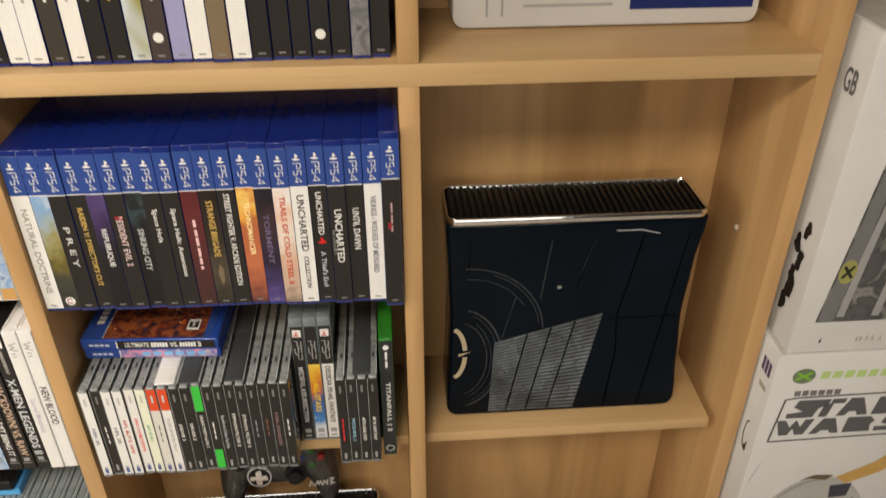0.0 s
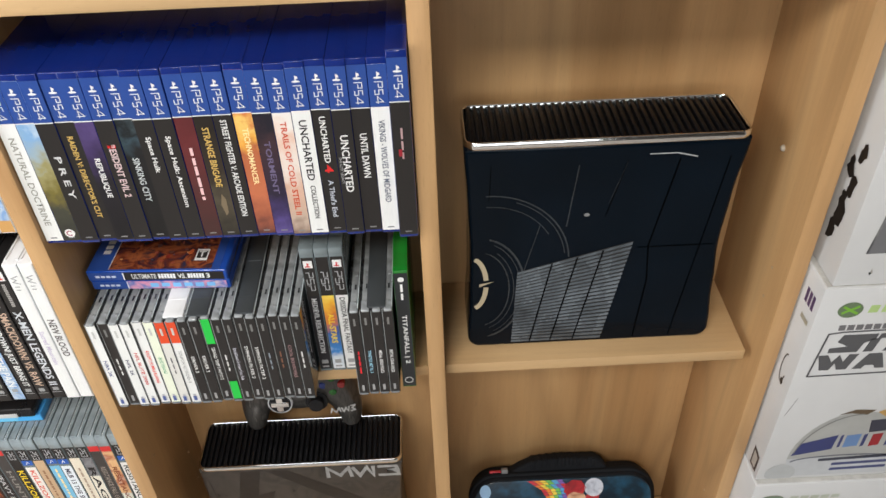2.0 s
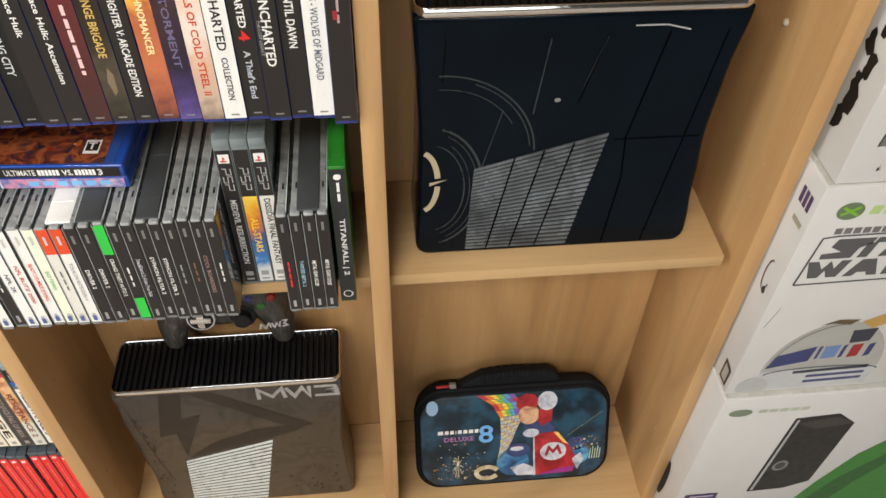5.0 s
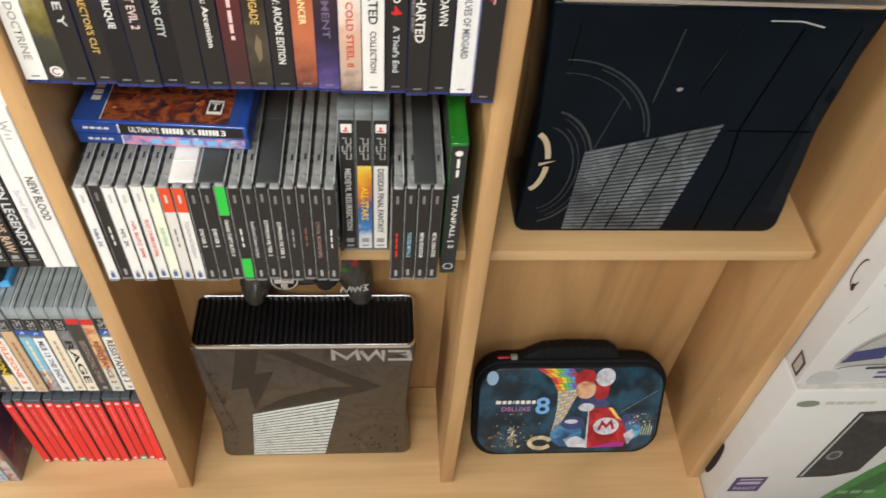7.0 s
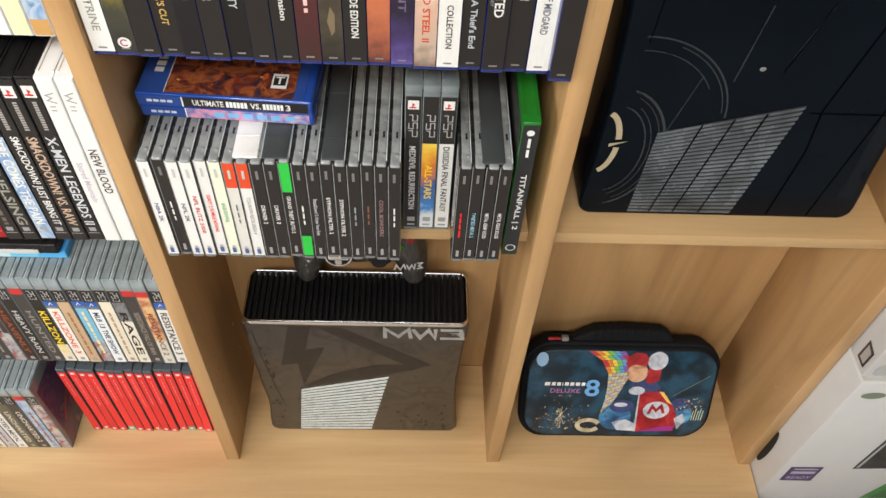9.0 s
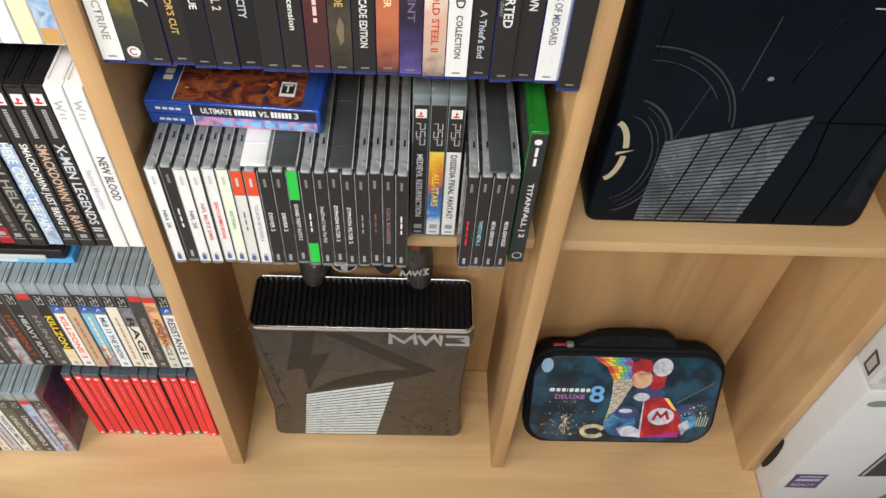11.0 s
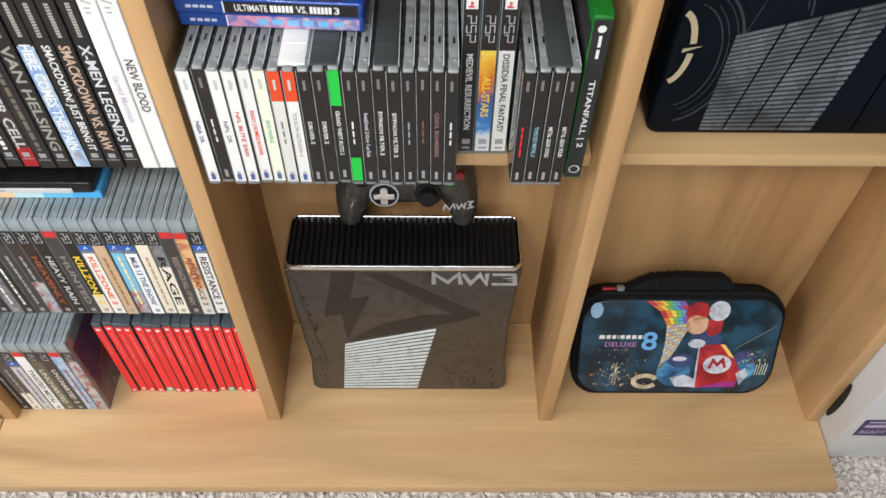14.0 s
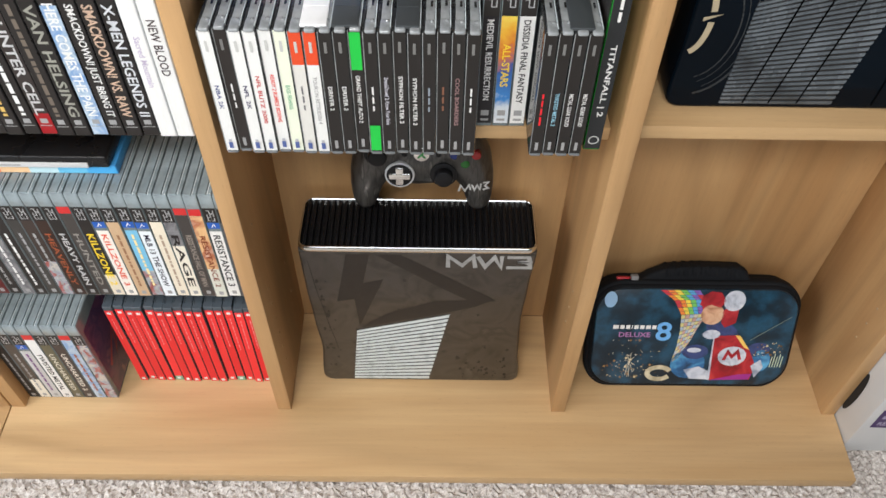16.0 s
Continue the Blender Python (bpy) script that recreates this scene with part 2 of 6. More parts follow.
def letter(strings):
    made = []
    for s in strings:
        if s and s not in WORDS and s not in [m[0] for m in made]:
            cu = bpy.data.curves.new("lettering", "FONT")
            cu.body, cu.resolution_u, cu.offset = s, 2 if len(s) > 2 else 6, 0.018
            made.append((s, new("lettering", cu)))
    dg = bpy.context.evaluated_depsgraph_get()
    dg.update()
    for s, ob in made:
        me = bpy.data.meshes.new_from_object(ob.evaluated_get(dg))
        xs, ys = [v.co.x for v in me.vertices], [v.co.y for v in me.vertices]
        me.transform(Matrix.Diagonal((1 / (max(xs) - min(xs)), 1 / (max(ys) - min(ys)), 1, 1)) @ Matrix.Translation((-min(xs), -min(ys), 0)))
        if not me.materials:
            me.materials.append(None)
        WORDS[s] = me
    for s, ob in made:
        cu = ob.data
        bpy.data.objects.remove(ob)
        bpy.data.curves.remove(cu)


DOWN = Matrix(((0, 1, 0, 0), (0, 0, -1, 0), (-1, 0, 0, 0), (0, 0, 0, 1)))
ACROSS = Matrix(((1, 0, 0, 0), (0, 0, -1, 0), (0, 1, 0, 0), (0, 0, 0, 1)))


def down(s, mat, parent, x, z_top, length, size, y=-0.0007):
    """Lettering that reads downwards on a spine, centred on x."""
    return part("title", WORDS[s], mat, parent, "", Matrix.Translation((x - size / 2, y, z_top)) @ DOWN @ Matrix.Diagonal((length, size, 1, 1)))


def across(s, mat, parent, x, z, length, size, y=-0.0007):
    return part("title", WORDS[s], mat, parent, "", Matrix.Translation((x, y, z)) @ ACROSS @ Matrix.Diagonal((length, size, 1, 1)))

# ---- room ----
def structure(name, bm, mat, label):
    return tagged(part(name, bm, mat, None, label), kind="structure", category=name.split("_")[0])


FRONT, BACK = 0.0, 0.155
structure("floor", box_bm(-1.35, 2.0, -3.0, 0.17, -0.1, -0.012), plain("carpet_backing", (0.42, 0.39, 0.36), 0.95, 0, 0.15, 200, 0.3), "pale grey-beige carpeted floor")
structure("wall_north", box_bm(-1.35, 2.0, 0.17, 0.29, -0.1, 2.4), WALLP, "plain painted wall behind the bookcase")
structure("wall_east", box_bm(2.0, 2.12, -3.12, 0.29, -0.1, 2.4), WALLP, "plain painted wall")
for nm, x0, x1, z0, z1 in (("wall_south_low", -1.35, 2.0, -0.1, 0.8), ("wall_south_high", -1.35, 2.0, 2.1, 2.4), ("wall_south_near", -1.35, -1.12, 0.8, 2.1), ("wall_south_far", 0.82, 2.0, 0.8, 2.1)):
    structure(nm, box_bm(x0, x1, -3.12, -3.0, z0, z1), WALLP, "plain painted wall round the window")
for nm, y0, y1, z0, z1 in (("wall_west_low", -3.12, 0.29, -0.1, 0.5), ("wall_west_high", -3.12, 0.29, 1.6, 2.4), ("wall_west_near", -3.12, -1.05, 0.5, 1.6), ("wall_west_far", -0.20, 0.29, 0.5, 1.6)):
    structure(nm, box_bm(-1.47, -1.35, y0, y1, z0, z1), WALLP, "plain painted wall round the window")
structure("ceiling", box_bm(-1.47, 2.12, -3.12, 0.29, 2.4, 2.5), plain("ceiling_paint", (0.46, 0.45, 0.43), 0.9), "white painted ceiling")
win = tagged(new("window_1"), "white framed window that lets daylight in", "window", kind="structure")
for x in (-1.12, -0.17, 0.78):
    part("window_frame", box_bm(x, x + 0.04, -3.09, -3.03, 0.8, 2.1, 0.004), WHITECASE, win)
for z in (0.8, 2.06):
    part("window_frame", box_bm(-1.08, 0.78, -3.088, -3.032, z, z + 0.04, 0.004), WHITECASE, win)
# side window out of view, added as fill for the left column
win2 = tagged(new("window_2"), "white framed side window, unseen, added to brighten the left column", "window", kind="structure")
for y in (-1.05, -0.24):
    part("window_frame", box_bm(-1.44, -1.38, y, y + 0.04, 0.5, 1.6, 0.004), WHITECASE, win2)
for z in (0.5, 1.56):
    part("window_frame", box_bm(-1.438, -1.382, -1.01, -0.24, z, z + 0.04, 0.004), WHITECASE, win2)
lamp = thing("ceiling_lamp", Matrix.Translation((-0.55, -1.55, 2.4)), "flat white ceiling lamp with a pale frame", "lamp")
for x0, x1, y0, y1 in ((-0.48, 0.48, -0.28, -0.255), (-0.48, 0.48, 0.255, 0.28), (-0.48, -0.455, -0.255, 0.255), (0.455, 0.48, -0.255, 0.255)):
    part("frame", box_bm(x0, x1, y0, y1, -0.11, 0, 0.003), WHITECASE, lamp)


def carpet():
    """Loops of pile in front of the bookcase: a dense sheet of small uneven tufts."""
    rng = np.random.default_rng(3)
    x, y = np.arange(-0.80, 0.85, 0.0034), np.arange(-0.40, 0.03, 0.0034)
    gx, gy = np.meshgrid(x, y)
    gx = gx + rng.normal(0, 0.0009, gx.shape)
    gy = gy + rng.normal(0, 0.0009, gy.shape)
    low = rng.normal(0, 1, (len(y) // 4 + 2, len(x) // 4 + 2)).repeat(4, 0).repeat(4, 1)[:len(y), :len(x)]
    gz = -0.0048 + rng.uniform(-0.0034, 0.0034, gx.shape) + 0.0007 * low
    nx, ny = len(x), len(y)
    v = np.stack([gx.ravel(), gy.ravel(), gz.ravel()], 1)
    i = (np.arange(ny - 1)[:, None] * nx + np.arange(nx - 1)[None, :]).ravel()
    f = np.stack([i, i + 1, i + nx + 1, i + nx], 1)
    me = bpy.data.meshes.new("carpet_pile")
    me.from_pydata(v.tolist(), [], f.tolist())
    m, nt, p, add, link = nodes_of("carpet_pile")
    tc, n, n2, r = add("ShaderNodeTexCoord"), add("ShaderNodeTexNoise"), add("ShaderNodeTexNoise"), add("ShaderNodeValToRGB")
    n.inputs["Scale"].default_value, n.inputs["Detail"].default_value = 170, 3
    n2.inputs["Scale"].default_value = 420
    link(tc.outputs["Object"], n.inputs["Vector"]), link(tc.outputs["Object"], n2.inputs["Vector"])
    ad = add("ShaderNodeMath")
    ad.operation = "ADD"
    link(n.outputs["Fac"], ad.inputs[0]), link(n2.outputs["Fac"], ad.inputs[1])
    hf = add("ShaderNodeMath")
    hf.operation = "MULTIPLY"
    hf.inputs[1].default_value = 0.5
    link(ad.outputs[0], hf.inputs[0])
    for pos, c in ((0.36, (0.30, 0.26, 0.24)), (0.5, (0.52, 0.48, 0.45)), (0.62, (0.66, 0.63, 0.60))):
        e = r.color_ramp.elements.new(pos)
        e.color = (*c, 1)
    r.color_ramp.elements.remove(r.color_ramp.elements[0])
    r.color_ramp.elements.remove(r.color_ramp.elements[-1])
    link(hf.outputs[0], r.inputs[0]), link(r.outputs[0], p.inputs["Base Color"])
    p.inputs["Roughness"].default_value, p.inputs["Specular IOR Level"].default_value = 0.95, 0.1
    me.materials.append(m)
    return tagged(new("carpet", me), "speckled pale grey-beige looped pile carpet", "carpet", kind="stuff")


carpet()

# ---- bookcase ----
bookcase = thing("bookcase", Matrix(), "light beech bookcase filled with game cases and consoles", "bookcase")
XL, XM, XR = (-0.357, -0.339), (0.006, 0.024), (0.367, 0.385)
LU = (-0.708, -0.690)


def board(name, x0, x1, y0, y1, z0, z1, mat, label=""):
    b = part(name, box_bm(x0, x1, y0, y1, z0, z1, 0.0009, 2), mat, bookcase, label)
    return b


board("base_board", -0.709, 0.3852, -0.092, BACK, 0.001, 0.020, WOOD_X, "deep base board that stands forward of the uprights")
for x0, x1 in (LU, XR):
    # uprights and back panel take the copy with shade in its colour
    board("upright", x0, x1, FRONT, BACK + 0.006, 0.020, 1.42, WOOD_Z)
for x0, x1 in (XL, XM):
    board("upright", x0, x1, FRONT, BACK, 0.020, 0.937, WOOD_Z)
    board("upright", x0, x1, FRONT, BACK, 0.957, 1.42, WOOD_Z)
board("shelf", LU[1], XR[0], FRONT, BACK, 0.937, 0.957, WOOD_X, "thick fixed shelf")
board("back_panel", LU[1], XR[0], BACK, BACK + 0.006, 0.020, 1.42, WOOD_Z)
board("top_board", -0.709, 0.384, FRONT, BACK + 0.006, 1.42, 1.44, WOOD_X)
# loose shelves: left column, middle column, right column
for x0, x1, y0, top in ((LU[1], XL[0], 0.045, 0.228), (LU[1], XL[0], 0.025, 0.508), (LU[1], XL[0], 0.022, 0.734), (XL[1], XM[0], 0.029, 0.498), (XL[1], XM[0], 0.035, 0.7163), (XM[1], 0.3585, 0.019, 0.510)):
    board("shelf", x0 + 0.0006, x1 - 0.0006, y0, BACK - 0.001, top - 0.0145, top, WOOD_X)
# peg holes for the shelves in the sides of the columns
hole = bmesh.new()
bmesh.ops.create_cone(hole, cap_ends=True, segments=12, radius1=0.0016, radius2=0.0016, depth=0.0012, matrix=Matrix.Rotation(radians(90), 4, "Y"))
HOLE = mesh_of("peg_hole", hole, plain("peg_hole_shade", (0.42, 0.30, 0.18), 0.7))
pin = bmesh.new()
bmesh.ops.create_uvsphere(pin, u_segments=12, v_segments=8, radius=0.0035)
PIN = mesh_of("peg_cap", pin, plain("beige_peg_plastic", (0.42, 0.36, 0.28), 0.4))
for x, y, zs in ((XL[1], 0.030, (0.10, 0.13, 0.16, 0.19, 0.22, 0.25, 0.36)), (XL[1], 0.115, (0.13, 0.19, 0.25)), (XR[0], 0.032, (0.16, 0.19, 0.22, 0.58, 0.62)), (XM[0], 0.030, (0.19, 0.22, 0.25)), (XM[1], 0.115, (0.60, 0.63))):
    for z in zs:
        part("peg_hole", HOLE, HOLE.materials[0], bookcase, "", Matrix.Translation((x, y, z)))
part("peg_cap", PIN, PIN.materials[0], bookcase, "", Matrix.Translation((0.367, 0.077, 0.737)))

neighbour = thing("bookcase", Matrix(), "light beech bookcase next along the wall", "bookcase")
part("base_board", box_bm(-1.30, -0.7105, -0.092, BACK, 0.001, 0.020, 0.0009), WOOD_X, neighbour)
part("upright", box_bm(-0.730, -0.7105, FRONT, BACK, 0.020, 1.42, 0.0009), WOOD_Z, neighbour)

# ---- cases ----
def case_body(w, d, h, r=0.0008, lips=True):
    """A hinged plastic case: rounded spine, and a parting groove along its top."""
    bm = box_bm(-w / 2, w / 2, 0, d, 0, h)
    spine = [e for e in bm.edges if all(v.co.y < 1e-6 for v in e.verts)]
    bmesh.ops.bevel(bm, geom=spine, offset=min(r, w * 0.22), segments=3, affect="EDGES", profile=0.5)
    rest = [e for e in bm.edges if all(v.co.y > d - 1e-6 for v in e.verts)]
    bmesh.ops.bevel(bm, geom=rest, offset=0.0008, segments=1, affect="EDGES")
    # lips of the two covers along the top
    for x0, x1 in ((-w / 2 + 0.0002, -w / 2 + w * 0.16), (w / 2 - w * 0.16, w / 2 - 0.0002)) if lips else ():
        bmesh.ops.create_cube(bm, size=1, matrix=Matrix.LocRotScale(((x0 + x1) / 2, d / 2 + 0.003, h + 0.0002), None, (x1 - x0, d - 0.008, 0.0016)))
    return bm


BODY = {}


def body(kind, w, d, h, mat):
    key = (kind, round(w, 4))
    if key not in BODY:
        BODY[key] = mesh_of("case", case_body(w, d, h, lips=not kind.startswith(("ps4", "ps3", "cd"))), mat)
    return BODY[key]


knob = bmesh.new()
bmesh.ops.create_uvsphere(knob, u_segments=10, v_segments=6, radius=0.0017)
KNOB = mesh_of("hinge_knob", knob, RAIL)

LABELS = {"ps4": "blue plastic game case with printed paper spine", "ps2": "black plastic game case with printed paper spine", "wii": "white plastic game case with printed spine",
          "ps3": "clear plastic game case with printed paper spine", "red": "thin clear game case with bright red spine", "psp": "tall narrow clear handheld game case",
          "xbox": "green plastic game case with dark spine", "cd": "clear jewel case with printed spine insert"}
DIM = {"ps4": (0.0154, 0.135, 0.171), "ps2": (0.0140, 0.135, 0.190), "wii": (0.0140, 0.135, 0.190), "ps3": (0.0143, 0.118, 0.170), "red": (0.0110, 0.105, 0.171),
       "psp": (0.0140, 0.104, 0.178), "xbox": (0.0143, 0.135, 0.169), "cd": (0.0110, 0.142, 0.125)}


def emblem(parent, mat, x, z, s, y=-0.0008):
    """A small mark: an upright blade over a low oval."""
    part("emblem", poly_bm([(x - 0.1 * s, z), (x - 0.1 * s, z + s), (x + 0.28 * s, z + 0.75 * s), (x + 0.28 * s, z + 0.45 * s), (x + 0.08 * s, z + 0.5 * s), (x + 0.08 * s, z)], y), mat, parent)
    part("emblem", poly_bm(arc(x, z + 0.12 * s, 0.55 * s, 0.16 * s, 0, 345, 12), y - 0.0001), mat, parent)


def bars(parent, mat, x, z0, z1, w, n, y=-0.0008):
    """Writing too small to read: short bars in a column."""
    dice = random.Random(int(abs(x * 1e5) + z0 * 1e5 + n))
    z = z1
    while z > z0 + 0.002:
        run = min(dice.uniform(0.0035, 0.0105), z - z0)
        panel("small_print", mat, parent, x - w / 2, x + w / 2, z - run, z, y)
        z -= run + dice.uniform(0.0012, 0.0026)


GLYPH = {"p": ((0, 0), (0, 0.45), (1, 0.45), (1, 1), (0, 1)), "s": ((0, 0), (1, 0), (1, 0.5), (0, 0.5), (0, 1), (1, 1)), "three": ((0, 1), (1, 1), (1, 0.5), (0.25, 0.5), (1, 0.5), (1, 0), (0, 0))}


def marks(parent, mat, kinds, x, z, wide, run, gap, width, y=-0.0009):
    """Angular console marks one below the other, their tops towards +x."""
    for k in kinds:
        part("console_mark", stroke_bm([(x + (v - 0.5) * wide, z - u * run) for u, v in GLYPH[k]], width, y), mat, parent)
        z -= run + gap


def glyphs(parent, mat, x, z0, z1, w, y=-0.0008):
    """A word too small or not to be spelt: one short bar for each letter, downwards."""
    z = z1
    while z > z0 + 0.001:
        panel("small_print", mat, parent, x - w / 2, x + w / 2, z - 0.0017, z, y)
        z -= 0.0025


def game_case(kind, x, y, z, spine, title="", tint=None, span=(0.8, 0.15), size=0.0055, extra=(), lean=0.0, h=None, w=None, group="", label="", turn=0.0):
    """spine: list of (from, to, ink) as shares of the printed height; title reads downwards between the shares of span."""
    dw, d, dh = DIM[kind]
    w, h = w or dw, h or dh
    root = thing("game_case", Matrix.Translation((x, y, z)) @ Matrix.Rotation(radians(lean), 4, "Y") @ Matrix.Rotation(radians(turn), 4, "Z"), label or LABELS[kind], "game case", group)
    skin = {"ps4": BLUECASE, "ps2": BLACKCASE, "wii": WHITECASE, "ps3": CLEAR, "red": DARKCLEAR, "psp": CLEAR, "xbox": GREENCASE, "cd": CLEARCD}[kind]
    b = part("case", body(kind + str(h), w, d, h, skin), skin, root)
    e = w / 2 - 0.0008
    lo, hi = {"ps4": (0.0035, h - 0.0055), "ps2": (0.0015, h - 0.002), "wii": (0.0015, h - 0.0015), "ps3": (0.002, h - 0.019), "red": (0.001, h - 0.007), "psp": (0.004, h - 0.011), "xbox": (0.002, h - 0.003), "cd": (0.001, h - 0.001)}[kind]
    if kind == "red":
        e = w / 2 - 0.0006
    if kind == "cd":
        e = w / 2 - 0.0009
    if kind == "ps4":
        e = w / 2 - 0.0003
    if kind == "xbox":
        e = w / 2 - 0.0004
    H = hi - lo
    for a, c, m in spine:
        panel("spine_print", m, root, -e, e, lo + a * H, lo + c * H)
    if kind == "ps4":
        panel("console_strip", BLUELABEL, root, -e, e, hi - 0.0385, hi, -0.0006)
        panel("strip_line", WHITE, root, -e, e, hi - 0.0392, hi - 0.0383, -0.0007)
        emblem(root, WHITE, 0, hi - 0.0125, 0.0062)
        for pts in (((-0.0030, 0.0155), (0.0034, 0.0155), (0.0034, 0.0205), (0.0002, 0.0205), (0.0002, 0.0172)),
                    ((0.0034, 0.0268), (0.0034, 0.0228), (0.0002, 0.0228), (0.0002, 0.0268), (-0.0030, 0.0268), (-0.0030, 0.0228)),
                    ((-0.0030, 0.0338), (0.0034, 0.0338), (-0.0012, 0.0288), (-0.0012, 0.0352))):
            part("console_mark", stroke_bm([(px, hi - pz) for px, pz in pts], 0.0007, -0.0008), WHITE, root)
        panel("small_print", GREYPRINT, root, -0.0030, 0.0030, lo + 0.0028, lo + 0.0042, -0.0007)
    elif kind == "ps2":
        panel("console_mark", WHITE, root, -0.0045, 0.0045, hi - 0.0175, hi - 0.006, -0.0007)
        emblem(root, REDINK, -0.0005, hi - 0.0155, 0.0065, -0.0009)
        glyphs(root, rgb(168, 164, 160), 0.0004, hi - 0.052, hi - 0.0215, 0.0034)
        panel("strip_line", GREYINK, root, -e * 0.8, e * 0.8, lo + 0.009, lo + 0.0098, -0.0008)
        panel("small_print", GREYINK, root, -0.003, 0.003, lo + 0.012, lo + 0.017, -0.0008)
    elif kind == "wii":
        part("console_mark", stroke_bm([(0.0035, hi - 0.012), (-0.003, hi - 0.0145), (0.001, hi - 0.017), (-0.003, hi - 0.0195), (0.0035, hi - 0.022)], 0.0011, -0.0008), GREYINK, root)
        for k in (0.0255, 0.0295):
            part("console_mark", stroke_bm([(-0.003, hi - k), (0.0012, hi - k)], 0.0012, -0.0008), GREYINK, root)
    elif kind == "ps3":
        top = ink((0.55, 0.03, 0.03)) if "redtop" in extra else DARK
        panel("console_strip", top, root, -e, e, hi - (0.010 if "redtop" in extra else 0.0215), hi, -0.0006)
        if "redtop" not in extra:
            marks(root, SILVER, ("p", "s", "three"), 0.0002, hi - 0.0030, 0.0066, 0.0042, 0.0014, 0.0009)
        # the narrow strip between the pale ridges is a painted bright line
        for x0, x1, m in ((-w / 2 + 0.0010, 0.0016, PALECLEAR), (0.0028, 0.0035, EDGEGLINT), (0.0037, w / 2 - 0.0004, PALECLEAR)):
            part("case_ridge", box_bm(x0, x1, 0.0, d * 0.97, h - 0.0006, h + 0.0018, 0.0003, 1), m, root, "clear moulded ridge")
        part("case_lip", box_bm(-w / 2 + 0.0002, w / 2 - 0.0002, -0.0009, 0.003, hi + 0.0006, h + 0.0004, 0.0008), PALECLEAR, root, "clear moulded lip")
        if "flag" in extra:
            panel("blue_flag", ink((0.02, 0.10, 0.42)), root, -e, e, hi - 0.031, hi - 0.0217, -0.0007)
            part("emblem", stroke_bm([(-0.002, hi - 0.029), (0.0005, hi - 0.024), (0.002, hi - 0.028)], 0.001, -0.0009), WHITE, root)
        panel("small_print", GREYINK, root, -0.002, 0.003, lo + 0.004, lo + 0.010, -0.0008)
    elif kind == "red":
        panel("console_mark", WHITE, root, -0.0024, 0.0024, hi - 0.0075, hi - 0.003, -0.0008)
        panel("small_print", WHITE, root, -0.0022, 0.0022, lo + 0.003, lo + 0.008, -0.0008)
    elif kind == "psp":
        panel("console_strip", DARK, root, -e, e, hi - 0.052, hi, -0.0006)
        if "square" in extra:
            panel("console_mark", WHITE, root, -0.0045, 0.0045, hi - 0.0135, hi - 0.004, -0.0008)
            emblem(root, REDINK, -0.0005, hi - 0.012, 0.0055, -0.0010)
        marks(root, SILVER, ("p", "s", "p"), 0, hi - 0.0195, 0.0070, 0.0066, 0.0022, 0.0008)
        panel("small_print", GREYINK, root, -0.0035, 0.0035, lo + 0.009, lo + 0.015, -0.0008)
        panel("small_print", GREYINK, root, -0.0035, 0.0035, lo + 0.003, lo + 0.0055, -0.0008)
        part("end_cap", box_bm(-w / 2 - 0.0003, w / 2 + 0.0003, -0.0008, 0.02, h - 0.009, h + 0.0006, 0.002), CLEAR, root, "clear moulded end cap")
    elif kind == "xbox":
        part("emblem", poly_bm(arc(0, hi - 0.008, 0.0032, 0.0032, 0, 345, 16), -0.0008), WHITE, root)
        bars(root, WHITE, 0, hi - 0.036, hi - 0.014, 0.0024, 3)
        part("cover_print", poly_bm([(-0.132, 0.004), (-0.003, 0.004), (-0.003, h - 0.012), (-0.132, h - 0.012)]), DARK, root, "", Matrix.Translation((-w / 2 - 0.0003, 0, 0)) @ Matrix.Rotation(radians(-90), 4, "Z"))
        part("emblem", stroke_bm(arc(0, lo + 0.010, 0.0042, 0.0042, 0, 360, 18), 0.0008, -0.0008), WHITE, root)
    elif kind == "cd":
        # lid rails, hinge tabs and tray along the top
        if "double" not in extra:
            # thin pale strip paints the highlight streak along the lid
            part("lid_edge", box_bm(w / 2 - 0.0011, w / 2 - 0.0003, 0.003, d * 0.94, h, h + 0.0021, 0.0003, 1), EDGEGLINT, root, "clear lid edge with a painted glint")
        part("tray", box_bm(-w / 2 + 0.0004, -w / 2 + 0.0024, 0.004, d - 0.004, h - 0.0004, h + 0.0012, 0.0004), TRAY, root, "dark disc tray edge")
        part("lid_rail", box_bm(-w / 2 + 0.0027, w / 2 - 0.0013, 0.006, d * 0.95, h - 0.0004, h + 0.0016, 0.0008), RAIL, root, "clear lid rail")
        part("hinge_tab", box_bm(-w / 2 + 0.0022, w / 2 - 0.0006, -0.0026, 0.013, h - 0.0013, h + 0.0021, 0.0014, 3), PALETAB, root, "clear rounded hinge tab")
        part("hinge_tab", box_bm(-w / 2 + 0.0010, w / 2 - 0.0008, -0.0018, 0.012, -0.0002, 0.0022, 0.0009), TAB, root, "clear hinge tab")
        part("spine_edge", box_bm(-w / 2 + 0.0003, -w / 2 + 0.0009, -0.0007, 0.001, 0.001, h - 0.001), RAIL, root, "clear spine edge")
        part("rail_notch", box_bm(w / 2 - 0.0048, w / 2 - 0.0030, 0.030, 0.037, h + 0.0012, h + 0.0018), TRAY, root)
        part("hinge_knob", KNOB, RAIL, root, "", Matrix.Translation((w / 2 - 0.0033, 0.010, h + 0.0016)))
        part("rail_step", box_bm(w / 2 - 0.0050, w / 2 - 0.0016, 0.050, 0.056, h + 0.0010, h + 0.0030, 0.0005), RAIL, root)
